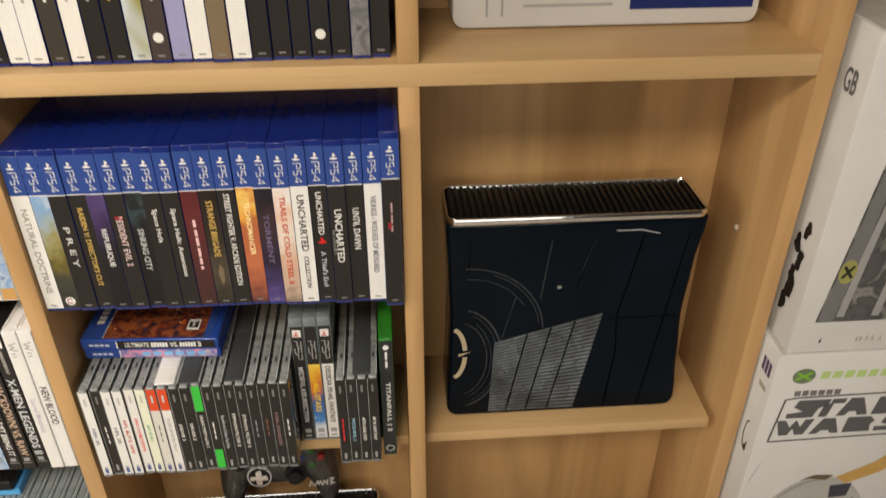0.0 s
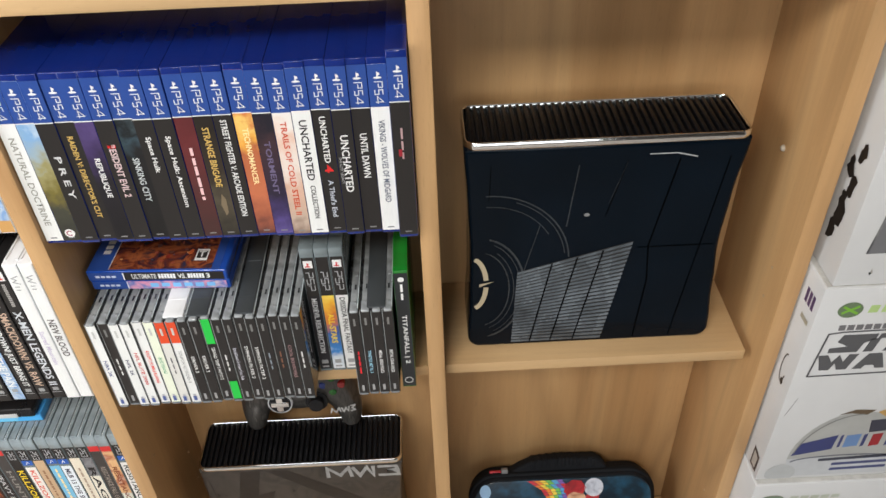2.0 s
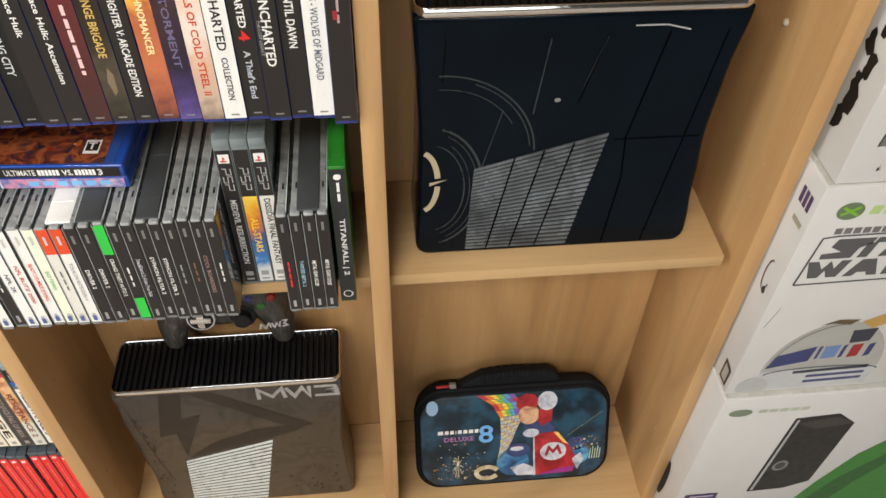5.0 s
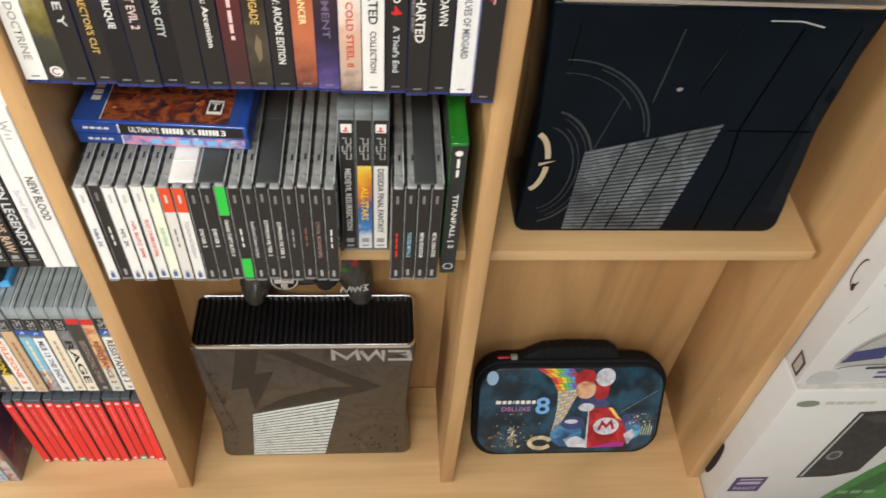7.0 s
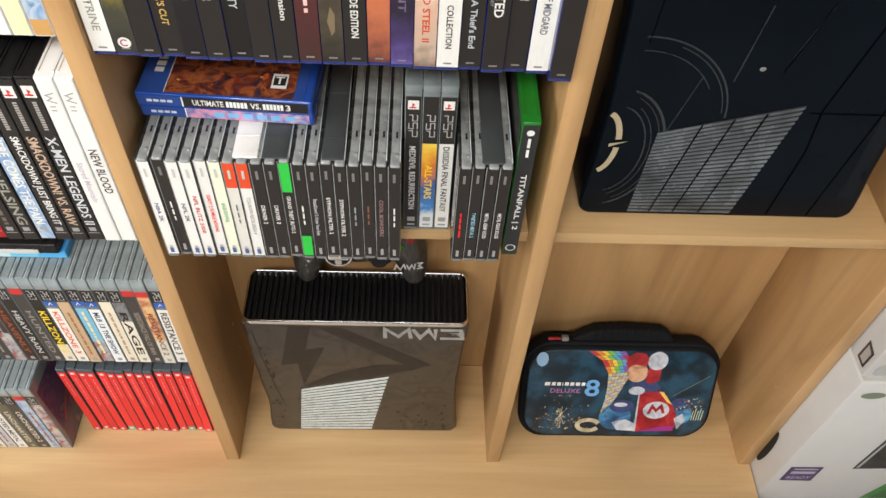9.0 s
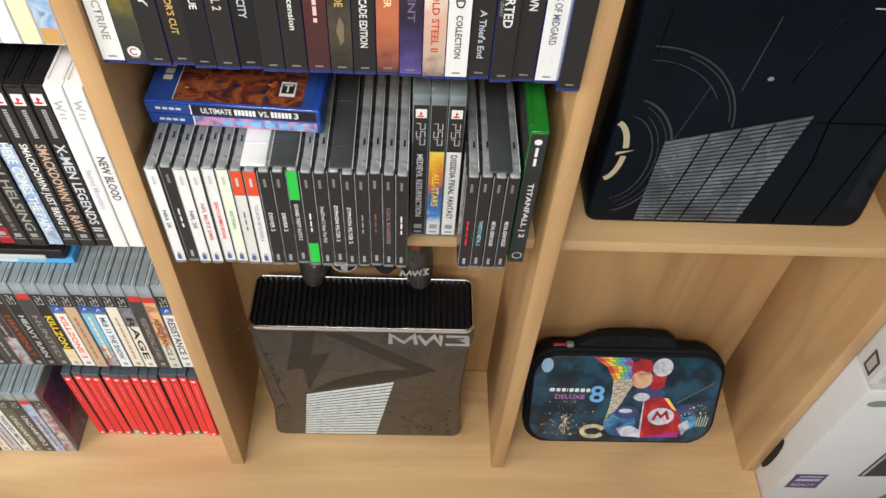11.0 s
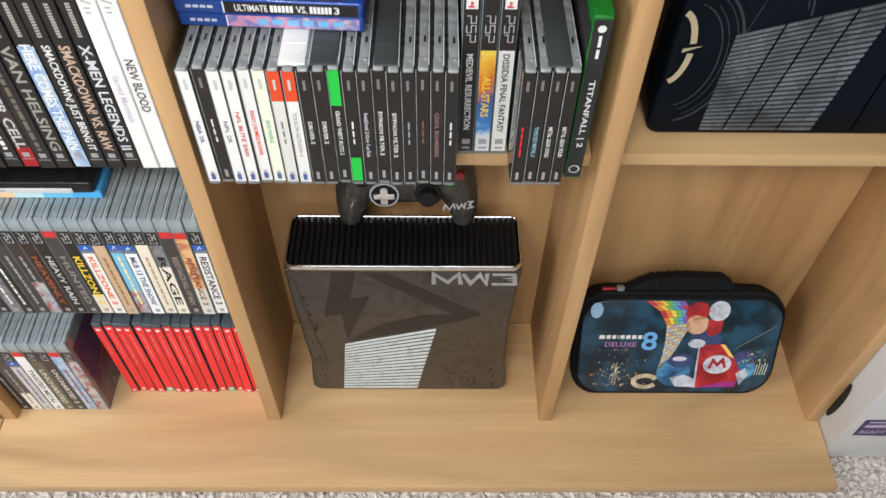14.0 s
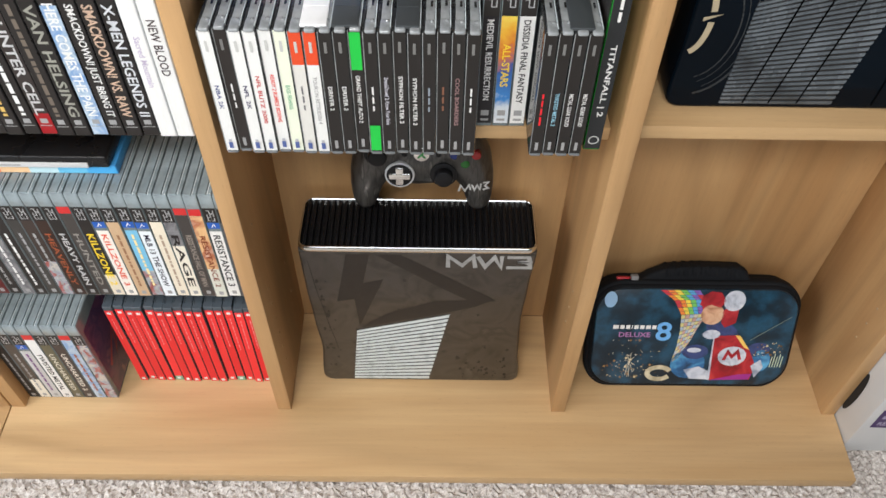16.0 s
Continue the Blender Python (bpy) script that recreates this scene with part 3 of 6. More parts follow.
        panel("small_print", GREYINK if "pale" not in extra else ink((0.42, 0.42, 0.45)), root, -0.0013, 0.0013, lo + 0.005, lo + 0.014, -0.0009)
        panel("console_mark", rgb(190, 190, 186) if "pale" in extra else rgb(120, 120, 118), root, -0.0011, 0.0011, hi - 0.019, hi - 0.009, -0.0009)
    if title:
        top, bot = lo + span[0] * H, lo + span[1] * H
        if title == "bars":
            bars(root, tint or WHITE, 0, bot, top, size * 0.42, 3)
        else:
            down(title, tint or WHITE, root, 0, top, top - bot, size)
    return root

# ---- inks used on spines ----
def rgb(r, g, b):
    """Ink from screen values 0 to 255."""
    return ink(tuple(round(((c / 255 + 0.055) / 1.055) ** 2.4 if c > 10 else c / 3300, 4) for c in (r, g, b)))


GOLD = rgb(206, 172, 96)
BLOTWARM = art("cover_art_fire", [(0.010, 0.010, 0.022), (0.030, 0.018, 0.030), (0.13, 0.028, 0.016), (0.30, 0.085, 0.030), (0.09, 0.030, 0.025), (0.028, 0.026, 0.055)], 62, 0.25, (1, 1, 1), 6)
BLOTPINK = art("cover_art_pink", [(0.55, 0.08, 0.20), (0.65, 0.30, 0.42), (0.12, 0.16, 0.42), (0.6, 0.45, 0.5)], 60)
BLOTSKY = art("cover_art_sky", [(0.25, 0.40, 0.62), (0.55, 0.62, 0.66), (0.30, 0.28, 0.10), (0.16, 0.14, 0.07)], 14, 0.3, (1, 1, 1), 2)
BLOTGREY = art("cover_art_grey", [(0.05, 0.05, 0.055), (0.22, 0.22, 0.23), (0.10, 0.10, 0.11), (0.42, 0.42, 0.42)], 55)
BLOTORANGE = art("cover_art_orange", [(0.62, 0.30, 0.10), (0.70, 0.45, 0.22), (0.40, 0.12, 0.05), (0.72, 0.62, 0.5)], 45)
BLOTBLUE = art("cover_art_blue", [(0.10, 0.22, 0.42), (0.45, 0.55, 0.65), (0.16, 0.30, 0.55), (0.6, 0.65, 0.7)], 55)
BLOTCARS = art("cover_art_collage", [(0.06, 0.05, 0.06), (0.35, 0.08, 0.06), (0.3, 0.34, 0.4), (0.55, 0.5, 0.42), (0.1, 0.14, 0.3)], 70)


def fade(name, stops, rough=0.3):
    """Printed colours that run into one another up the spine, with soft clouds."""
    m, nt, p, add, link = nodes_of(name)
    tc, sep, n, ad, r = add("ShaderNodeTexCoord"), add("ShaderNodeSeparateXYZ"), add("ShaderNodeTexNoise"), add("ShaderNodeMath"), add("ShaderNodeValToRGB")
    n.inputs["Scale"].default_value, n.inputs["Detail"].default_value = 75, 5
    link(tc.outputs["Object"], sep.inputs[0]), link(tc.outputs["Object"], n.inputs["Vector"])
    ad.operation, ad.inputs[1].default_value = "MULTIPLY_ADD", 1 / 0.171
    sh = add("ShaderNodeMath")
    sh.operation, sh.inputs[1].default_value, sh.inputs[2].default_value = "MULTIPLY_ADD", 0.36, -0.18
    link(n.outputs["Fac"], sh.inputs[0])
    link(sep.outputs[2], ad.inputs[0]), link(sh.outputs[0], ad.inputs[2]), link(ad.outputs[0], r.inputs[0])
    while len(r.color_ramp.elements) < len(stops):
        r.color_ramp.elements.new(0.5)
    for i, (pos, c) in enumerate(stops):
        r.color_ramp.elements[i].position, r.color_ramp.elements[i].color = pos, (*c, 1)
    link(r.outputs[0], p.inputs["Base Color"])
    p.inputs["Roughness"].default_value, p.inputs["Specular IOR Level"].default_value = rough, 0.3
    return m


F_FIELD = fade("spine_sky_and_field", [(0.0, (0.03, 0.03, 0.025)), (0.22, (0.05, 0.05, 0.035)), (0.34, (0.16, 0.13, 0.03)), (0.46, (0.30, 0.27, 0.12)), (0.56, (0.30, 0.38, 0.42)), (0.70, (0.20, 0.36, 0.58)), (0.80, (0.55, 0.64, 0.70))])
F_VIOLET = fade("spine_violet_dusk", [(0.0, (0.010, 0.009, 0.010)), (0.40, (0.014, 0.012, 0.016)), (0.58, (0.05, 0.03, 0.10)), (0.78, (0.085, 0.055, 0.17))])
F_MURK = fade("spine_murky_teal", [(0.0, (0.010, 0.009, 0.009)), (0.52, (0.012, 0.012, 0.013)), (0.64, (0.035, 0.060, 0.075)), (0.70, (0.010, 0.012, 0.014)), (0.8, (0.05, 0.075, 0.085))])
F_FLAME = fade("spine_flame", [(0.0, (0.08, 0.03, 0.03)), (0.12, (0.30, 0.09, 0.05)), (0.30, (0.50, 0.15, 0.07)), (0.50, (0.42, 0.12, 0.05)), (0.60, (0.75, 0.36, 0.06)), (0.70, (0.80, 0.52, 0.14)), (0.8, (0.55, 0.10, 0.03))])
F_DUSK = fade("spine_dusk", [(0.0, (0.11, 0.08, 0.28)), (0.12, (0.06, 0.04, 0.14)), (0.30, (0.022, 0.016, 0.035)), (0.55, (0.05, 0.025, 0.03)), (0.72, (0.014, 0.012, 0.02))])
F_DAWN = fade("spine_pale_dawn", [(0.0, (0.20, 0.13, 0.10)), (0.12, (0.50, 0.38, 0.30)), (0.30, (0.62, 0.40, 0.30)), (0.45, (0.74, 0.66, 0.60)), (0.60, (0.72, 0.50, 0.40)), (0.75, (0.76, 0.72, 0.68))])
F_SUN = fade("spine_sun_over_sea", [(0.0, (0.70, 0.72, 0.74)), (0.12, (0.60, 0.66, 0.72)), (0.20, (0.05, 0.22, 0.55)), (0.36, (0.04, 0.10, 0.34)), (0.46, (0.70, 0.20, 0.03)), (0.58, (0.85, 0.45, 0.04)), (0.72, (0.88, 0.66, 0.10))])
F_RUST = fade("spine_rust", [(0.0, (0.05, 0.022, 0.02)), (0.3, (0.075, 0.022, 0.022)), (0.6, (0.12, 0.022, 0.024)), (0.8, (0.09, 0.016, 0.018))])
F_BROWN = fade("spine_brown", [(0.0, (0.02, 0.018, 0.014)), (0.25, (0.07, 0.058, 0.04)), (0.42, (0.03, 0.022, 0.016)), (0.75, (0.016, 0.012, 0.010))])
PS4 = [  # spine inks, title, title ink, span, letter size
    ([(0, 1, WHITE)], "NATURAL DOCTRINE", rgb(150, 150, 140), (0.70, 0.12), 0.0058),
    ([(0, 1, F_FIELD)], "", None, (0.5, 0.2), 0.005),
    ([(0, 1, DARK)], "P R E Y", rgb(200, 200, 200), (0.58, 0.30), 0.0055),
    ([(0, 1, DARK)], "RAIDEN V: DIRECTOR'S CUT", GOLD, (0.72, 0.16), 0.0050),
    ([(0, 1, F_VIOLET)], "REPUBLIQUE", WHITE, (0.56, 0.30), 0.0058),
    ([(0, 1, DARK)], "RESIDENT EVIL 2", rgb(214, 190, 190), (0.64, 0.30), 0.0060),
    ([(0, 1, F_MURK)], "SINKING CITY", rgb(190, 196, 196), (0.55, 0.26), 0.0056),
    ([(0, 1, DARK)], "Space Hulk", WHITE, (0.68, 0.45), 0.0056),
    ([(0, 1, DARK)], "Space Hulk: Ascension", WHITE, (0.68, 0.22), 0.0056),
    ([(0, 1, F_RUST)], "bars", rgb(230, 190, 190), (0.60, 0.26), 0.0062),
    ([(0, 1, F_BROWN)], "STRANGE BRIGADE", GOLD, (0.74, 0.34), 0.0058),
    ([(0, 1, DARK)], "STREET FIGHTER V: ARCADE EDITION", WHITE, (0.78, 0.14), 0.0054),
    ([(0, 1, F_FLAME)], "TECHNOMANCER", rgb(250, 226, 170), (0.72, 0.34), 0.0050),
    ([(0, 1, F_DUSK)], "TORMENT", rgb(110, 100, 130), (0.62, 0.28), 0.0052),
    ([(0, 1, F_DAWN)], "TRAILS OF COLD STEEL II", rgb(196, 70, 34), (0.76, 0.14), 0.0052),
    ([(0, 1, WHITE)], "UNCHARTED", rgb(34, 32, 32), (0.76, 0.36), 0.0066),
    ([(0, 1, DARK)], "UNCHARTED", WHITE, (0.77, 0.46), 0.0054),
    ([(0, 1, DARK)], "UNCHARTED", WHITE, (0.64, 0.28), 0.0068),
    ([(0, 1, DARK)], "UNTIL DAWN", WHITE, (0.64, 0.36), 0.0060),
    ([(0, 1, WHITE)], "VIKINGS - WOLVES OF MIDGARD", rgb(90, 96, 110), (0.74, 0.20), 0.0054),
]
CDS = [  # paper ink, title, title ink, marks
    (WHITE, "NBA 2K", rgb(60, 70, 120), "pale"), (rgb(44, 40, 38), "bars", WHITE, ""), (WHITE, "NFL 2K", rgb(60, 60, 90), "pale"), (WHITE, "NFL BLITZ 2000", rgb(190, 50, 40), "pale"),
    (WHITE, "READY 2 RUMBLE BOXING", rgb(220, 60, 40), "pale"), (rgb(226, 230, 210), "BASS FISHING", rgb(110, 170, 130), "pale"), (rgb(214, 212, 206), "bars", rgb(110, 110, 110), "orange"),
    (WHITE, "TOUKON RETSUDEN 4", rgb(150, 150, 150), "orange"), (DARK, "DRIVER 2", WHITE, ""), (DARK, "DRIVER 2", WHITE, ""), (DARK, "GRAND THEFT AUTO 2", WHITE, "greentop"), (DARK, "bars", WHITE, "greenlow"),
    (DARK, "SmackDown! 2: Know Your Role", rgb(200, 200, 210), ""), (DARK, "SYPHON FILTER 2", WHITE, ""), (DARK, "SYPHON FILTER 2", WHITE, ""), (DARK, "bars", rgb(140, 150, 160), ""), (DARK, "bars", rgb(130, 90, 70), ""),
    (DARK, "COOL BOARDERS", rgb(150, 120, 120), ""), (DARK, "bars", WHITE, "")]
letter([s[1] for s in PS4] + [c[1] for c in CDS] + ["COLLECTION", "MEDIEVIL RESURRECTION", "ALL-STARS", "DISSIDIA FINAL FANTASY", "TITANFALL | 2", "TWISTED METAL 2", "METAL GEAR SOLID",
        "NEW BLOOD", "Sacred Mountain", "X-MEN LEGENDS II", "SMACKDOWN! VS. RAW", "SMACKDOWN! JUST BRING IT", "HERE COMES THE PAIN", "VAN HELSING", "SPLINTER CELL", "RESISTANCE 3", "RESISTANCE 2",
        "RESISTANCE FALL OF MAN", "RAGE", "MLB 13 THE SHOW", "KILLZONE 3", "KILLZONE 2", "HUNTED", "HEAVY RAIN", "HEAVENLY", "UNCHARTED 2", "TWISTED METAL", "ULTIMATE", "VS.", "3", "T", "READY", "DELUXE", "8", "4", "A Thief's End", "THE LOST LEGACY", "GB", "250 GB", "2", "bars"])
rng = random.Random(11)

# ---- middle column: blue-cased row ----
G4 = "row of blue game cases"
x = -0.3378
for i, (sp, ti, tc, span, size) in enumerate(PS4):
    c = game_case("ps4", x + 0.0079, 0.006 - 0.0004 * i + rng.uniform(-0.0014, 0.0016), 0.7165, sp, ti, tc, (span[0] - (0.045 if span[0] > 0.7 else 0.02), span[1] - 0.01), size, h=round(DIM["ps4"][2] * (1 + 0.0012 * i) + rng.uniform(-0.0005, 0.0007), 5), w=0.0161, lean=rng.uniform(-0.12, 0.12), group=G4)
    if i == 15:
        down("COLLECTION", rgb(34, 32, 32), c, 0, 0.056, 0.036, 0.0046)
    if i == 16:
        down("4", REDINK, c, 0, 0.076, 0.008, 0.0072)
        down("A Thief's End", rgb(190, 196, 206), c, 0, 0.060, 0.040, 0.0048)
    if i == 1:
        part("rating_mark", poly_bm(arc(0, 0.012, 0.0046, 0.0046, 0, 345, 18), -0.0008), WHITE, c)
        part("rating_mark", stroke_bm(arc(0, 0.012, 0.0026, 0.0026, 40, 320, 10), 0.0010, -0.0010), rgb(150, 60, 90), c)
    if i == 5:
        panel("red_block", REDINK, c, -0.0034, 0.0034, 0.1015, 0.1050, -0.0007)
    if i == 17:
        down("THE LOST LEGACY", rgb(150, 150, 150), c, -0.0052, 0.085, 0.028, 0.0022)
    if i == 10:
        part("emblem", poly_bm([(-0.0025, 0.038), (0, 0.05), (0.003, 0.044), (0.0025, 0.03), (0, 0.026)], -0.0008), rgb(120, 106, 84), c)
    x += 0.01632
big = game_case("ps4", -0.0036, -0.009, 0.7165, [(0, 1, DARK)], "bars", rgb(180, 150, 150), (0.64, 0.46), 0.004, h=0.184, w=0.0165, group=G4, label="tall blue game case in a glossy sleeve")
part("card_sleeve", box_bm(-0.0086, 0.0086, 0.001, 0.134, -0.0002, 0.1845, 0.0006), BLUECASE, big, "glossy blue card sleeve")
panel("red_block", rgb(150, 40, 50), big, -0.0035, -0.0005, 0.088, 0.095, -0.0011)

# ---- middle column: jewel cases, handheld cases ----
GC = "row of jewel cases"
pitch = 0.2135 / 19
for i, (paper, ti, tc, mark) in enumerate(CDS):
    sp = [(0, 1, paper)]
    if mark == "orange":
        sp = [(0, 0.75, paper), (0.75, 1, rgb(216, 76, 40))]
    c = game_case("cd", -0.3310 + pitch * (i + 0.5), -0.0055 + rng.uniform(-0.0015, 0.0012), 0.498, sp, ti, tc, (0.66, 0.26) if len(ti) > 12 else (0.58, 0.38), 0.0034, (("pale",) if mark in ("pale", "orange") else ()), group=GC, turn=rng.uniform(-0.3, 0.3))
    if mark == "greentop":
        panel("green_sticker", rgb(40, 190, 70), c, -0.0042, 0.0042, 0.088, 0.123, -0.0011)
    if mark == "greenlow":
        panel("green_sticker", rgb(40, 190, 70), c, -0.0042, 0.0042, 0.004, 0.032, -0.0011)
    if mark in ("pale", "orange"):
        panel("blue_block", rgb(80, 96, 150), c, -0.0017, 0.0017, 0.005, 0.012, -0.0012)
for x0, x1, m, lab in ((-0.2545 + 0.001, -0.2405 + 0.0075, plain("white_inlay", (0.8, 0.8, 0.8), 0.4), "white tray of a double jewel case"), (-0.2300, -0.2095, GREYTRAY, "dark tray of a double jewel case"), (-0.1820, -0.1640, GREYTRAY, "dark tray of a double jewel case")):
    t = thing("jewel_case_tray", Matrix.Translation(((x0 + x1) / 2, -0.0005, 0.6235)), lab + " along the row's top", "jewel case", GC)
    part("tray", box_bm((x0 - x1) / 2, (x1 - x0) / 2, -0.004, 0.140, 0, 0.0032, 0.0012), m, t)
    for k in (0.02, 0.075, 0.12):
        part("rib", box_bm((x0 - x1) / 2 + 0.001, (x1 - x0) / 2 - 0.001, k, k + 0.0012, 0.0030, 0.0038), m, t)
GP = "three tall handheld game cases"
game_case("psp", -0.1085, 0.0300, 0.498, [(0, 0.7, rgb(34, 32, 36))], "MEDIEVIL RESURRECTION", rgb(220, 220, 220), (0.66, 0.16), 0.0055, ("square",), group=GP)
c = game_case("psp", -0.0940, 0.0300, 0.498, [(0, 0.76, F_SUN)], "ALL-STARS", rgb(246, 214, 60), (0.52, 0.25), 0.0066, (), group=GP)
game_case("psp", -0.0795, 0.0300, 0.498, [(0, 0.7, WHITE)], "DISSIDIA FINAL FANTASY", rgb(40, 40, 40), (0.66, 0.14), 0.0056, ("square",), group=GP)
xx = -0.0705
for i, (ti, tc) in enumerate((("bars", rgb(220, 40, 50)), ("TWISTED METAL 2", rgb(150, 200, 220)), ("METAL GEAR SOLID", WHITE), ("METAL GEAR SOLID", WHITE))):
    game_case("cd", xx + 0.0054, -0.0055 + rng.uniform(-0.0012, 0.0012), 0.498, [(0, 1, DARK)], ti, tc, (0.54, 0.26), 0.0034, group=GC)
    xx += 0.0113
t = thing("jewel_case_tray", Matrix.Translation((-0.0420, -0.0005, 0.6235)), "dark tray of a double jewel case along the row's top", "jewel case", GC)
part("tray", box_bm(-0.0095, 0.0095, -0.004, 0.140, 0, 0.0032, 0.0012), GREYTRAY, t)
game_case("xbox", -0.0155, 0.0010, 0.498, [(0, 1, rgb(40, 42, 44))], "TITANFALL | 2", WHITE, (0.66, 0.22), 0.0062)

# ---- two small blue cases that lie on the jewel cases ----
def lying_case(z, y, inks, top):
    root = thing("game_case", Matrix.Translation((-0.2618, y, z)) @ Matrix.Rotation(radians(-2.8), 4, "Z") @ Matrix.Diagonal((1.06, 1, 1, 1)), "small blue game case lying on the jewel cases", "game case", "two small blue game cases")
    bm = box_bm(-0.0675, 0.0675, 0, 0.104, 0, 0.0136, 0.002, 3)
    part("case", bm, plain("bright_blue_case_plastic", (0.010, 0.060, 0.34), 0.18, 0, 0.2, 30, 0, 0.4), root)
    panel("console_strip", BLUELABEL, root, -0.0660, -0.0325, 0.0018, 0.0118, -0.0004)
    panel("strip_line", WHITE, root, -0.0325, -0.0314, 0.0018, 0.0118, -0.0005)
    panel("spine_print", inks, root, -0.0314, 0.0640, 0.0018, 0.0118, -0.0004)
    for k in range(4):
        panel("small_print", rgb(200, 206, 224), root, -0.0590 + k * 0.0052, -0.0550 + k * 0.0052, 0.0054, 0.0080, -0.0006)
    if top:
        flat = Matrix.Translation((0, 0, 0.0139)) @ Matrix.Rotation(radians(-90), 4, "X")
        def lay(name, bm, m):
            part(name, bm, m, root, "", flat)
        lay("cover_print", poly_bm([(-0.0660, 0.001), (0.0610, 0.001), (0.0610, 0.102), (-0.0660, 0.102)]), BLUELABEL)
        lay("cover_art", poly_bm([(-0.0450, 0.002), (0.0530, 0.002), (0.0530, 0.101), (-0.0450, 0.101)], -0.0003), BLOTWARM)
        mix = random.Random(21)
        shades = [rgb(176, 84, 40), rgb(120, 36, 24), rgb(44, 48, 74), rgb(190, 130, 76), rgb(86, 44, 36), rgb(140, 60, 40), rgb(30, 24, 32)]
        for k in range(64):
            cx, cz, q = mix.uniform(-0.038, 0.046), mix.uniform(0.010, 0.094), mix.uniform(0.0010, 0.0034)
            lay("figure_print", poly_bm([(cx + q * mix.uniform(0.3, 1.2) * math.cos(a), cz + q * mix.uniform(0.3, 1.4) * math.sin(a)) for a in [j * 0.9 for j in range(7)]], -0.00035 - 0.00001 * (k % 9)), shades[k % 7])
        lay("strip_line", poly_bm([(-0.0456, 0.002), (-0.0450, 0.002), (-0.0450, 0.101), (-0.0456, 0.101)], -0.0005), WHITE)
        lay("rating_box", poly_bm([(0.034, 0.014), (0.046, 0.014), (0.046, 0.032), (0.034, 0.032)], -0.0005), WHITE)
        lay("rating_box", poly_bm([(0.0352, 0.0175), (0.0448, 0.0175), (0.0448, 0.0290), (0.0352, 0.0290)], -0.0007), DARK)
        part("title", WORDS["T"], WHITE, root, "", Matrix.Translation((0.0366, 0.0190, 0.0150)) @ Matrix.Diagonal((0.0068, 0.0088, 1, 1)))
        for k in range(5):
            lay("small_print", poly_bm([(-0.058, 0.026 + k * 0.008), (-0.051, 0.026 + k * 0.008), (-0.051, 0.032 + k * 0.008), (-0.058, 0.032 + k * 0.008)], -0.0005), WHITE)
        for k in range(2):
            lay("art_lettering", poly_bm([(-0.036 + k * 0.03, 0.060), (-0.010 + k * 0.03, 0.056), (-0.012 + k * 0.03, 0.075), (-0.038 + k * 0.03, 0.078)], -0.0005), rgb(196, 150, 60) if k else rgb(170, 40, 30))
        across("ULTIMATE", WHITE, root, -0.024, 0.0038, 0.0235, 0.0060)
        for k in range(6):
            panel("small_print", rgb(226, 226, 226), root, 0.0015 + k * 0.0028, 0.0037 + k * 0.0028, 0.0038, 0.0098, -0.0007)
        across("VS.", WHITE, root, 0.0200, 0.0038, 0.0080, 0.0060)
        for k in range(6):
            panel("small_print", rgb(226, 226, 226), root, 0.0297 + k * 0.0027, 0.0318 + k * 0.0027, 0.0038, 0.0098, -0.0007)
        across("3", WHITE, root, 0.0470, 0.0038, 0.0038, 0.0062)
    else:
        for k in range(6):
            panel("small_print", rgb(120, 180, 225), root, -0.010 + k * 0.011, -0.002 + k * 0.011, 0.004 + 0.0006 * (k % 2), 0.0095, -0.0007)
    return root


lying_case(0.6268, 0.036, BLOTPINK, False)
lying_case(0.6408, 0.0335, DARK, True)

# ---- left column ----
GL = "row of upright game cases"
x = -0.3650
game_case("wii", x, 0.0005, 0.508, [(0, 1, WHITE)], "NEW BLOOD", rgb(70, 60, 60), (0.62, 0.34), 0.0072, group=GL)
c = game_case("wii", x - 0.0145, 0.0, 0.508, [(0, 1, WHITE)], "Sacred Mountain", rgb(190, 180, 200), (0.54, 0.28), 0.0052, group=GL)
left = [([(0, 1, DARK)], "X-MEN LEGENDS II", rgb(205, 208, 212)), ([(0, 1, DARK)], "SMACKDOWN! VS. RAW", rgb(200, 172, 150)), ([(0, 1, DARK)], "SMACKDOWN! JUST BRING IT", WHITE),
        ([(0, 0.68, BLOTBLUE), (0.68, 1, DARK)], "HERE COMES THE PAIN", WHITE), ([(0, 1, DARK)], "VAN HELSING", rgb(150, 150, 140)), ([(0, 1, DARK)], "bars", rgb(110, 100, 90)),
        ([(0, 0.12, rgb(150, 24, 30)), (0.12, 1, rgb(52, 46, 44))], "SPLINTER CELL", rgb(190, 190, 190)), ([(0, 1, DARK)], "bars", WHITE)]
x -= 0.0290
for i in range(21):
    sp, ti, tc = left[i] if i < len(left) else ([(0, 1, rng.choice([DARK, DARK, rgb(46, 42, 40), BLOTGREY]))], "bars", rng.choice([WHITE, GREYINK, GOLD]))
    game_case("ps2", x, rng.uniform(-0.001, 0.001), 0.508, sp, ti, tc, (0.69, 0.11), 0.0084, group=GL)
    x -= 0.01445
    if x < -0.683:
        break
# the row above: white, cream and blue spines
x = -0.3650
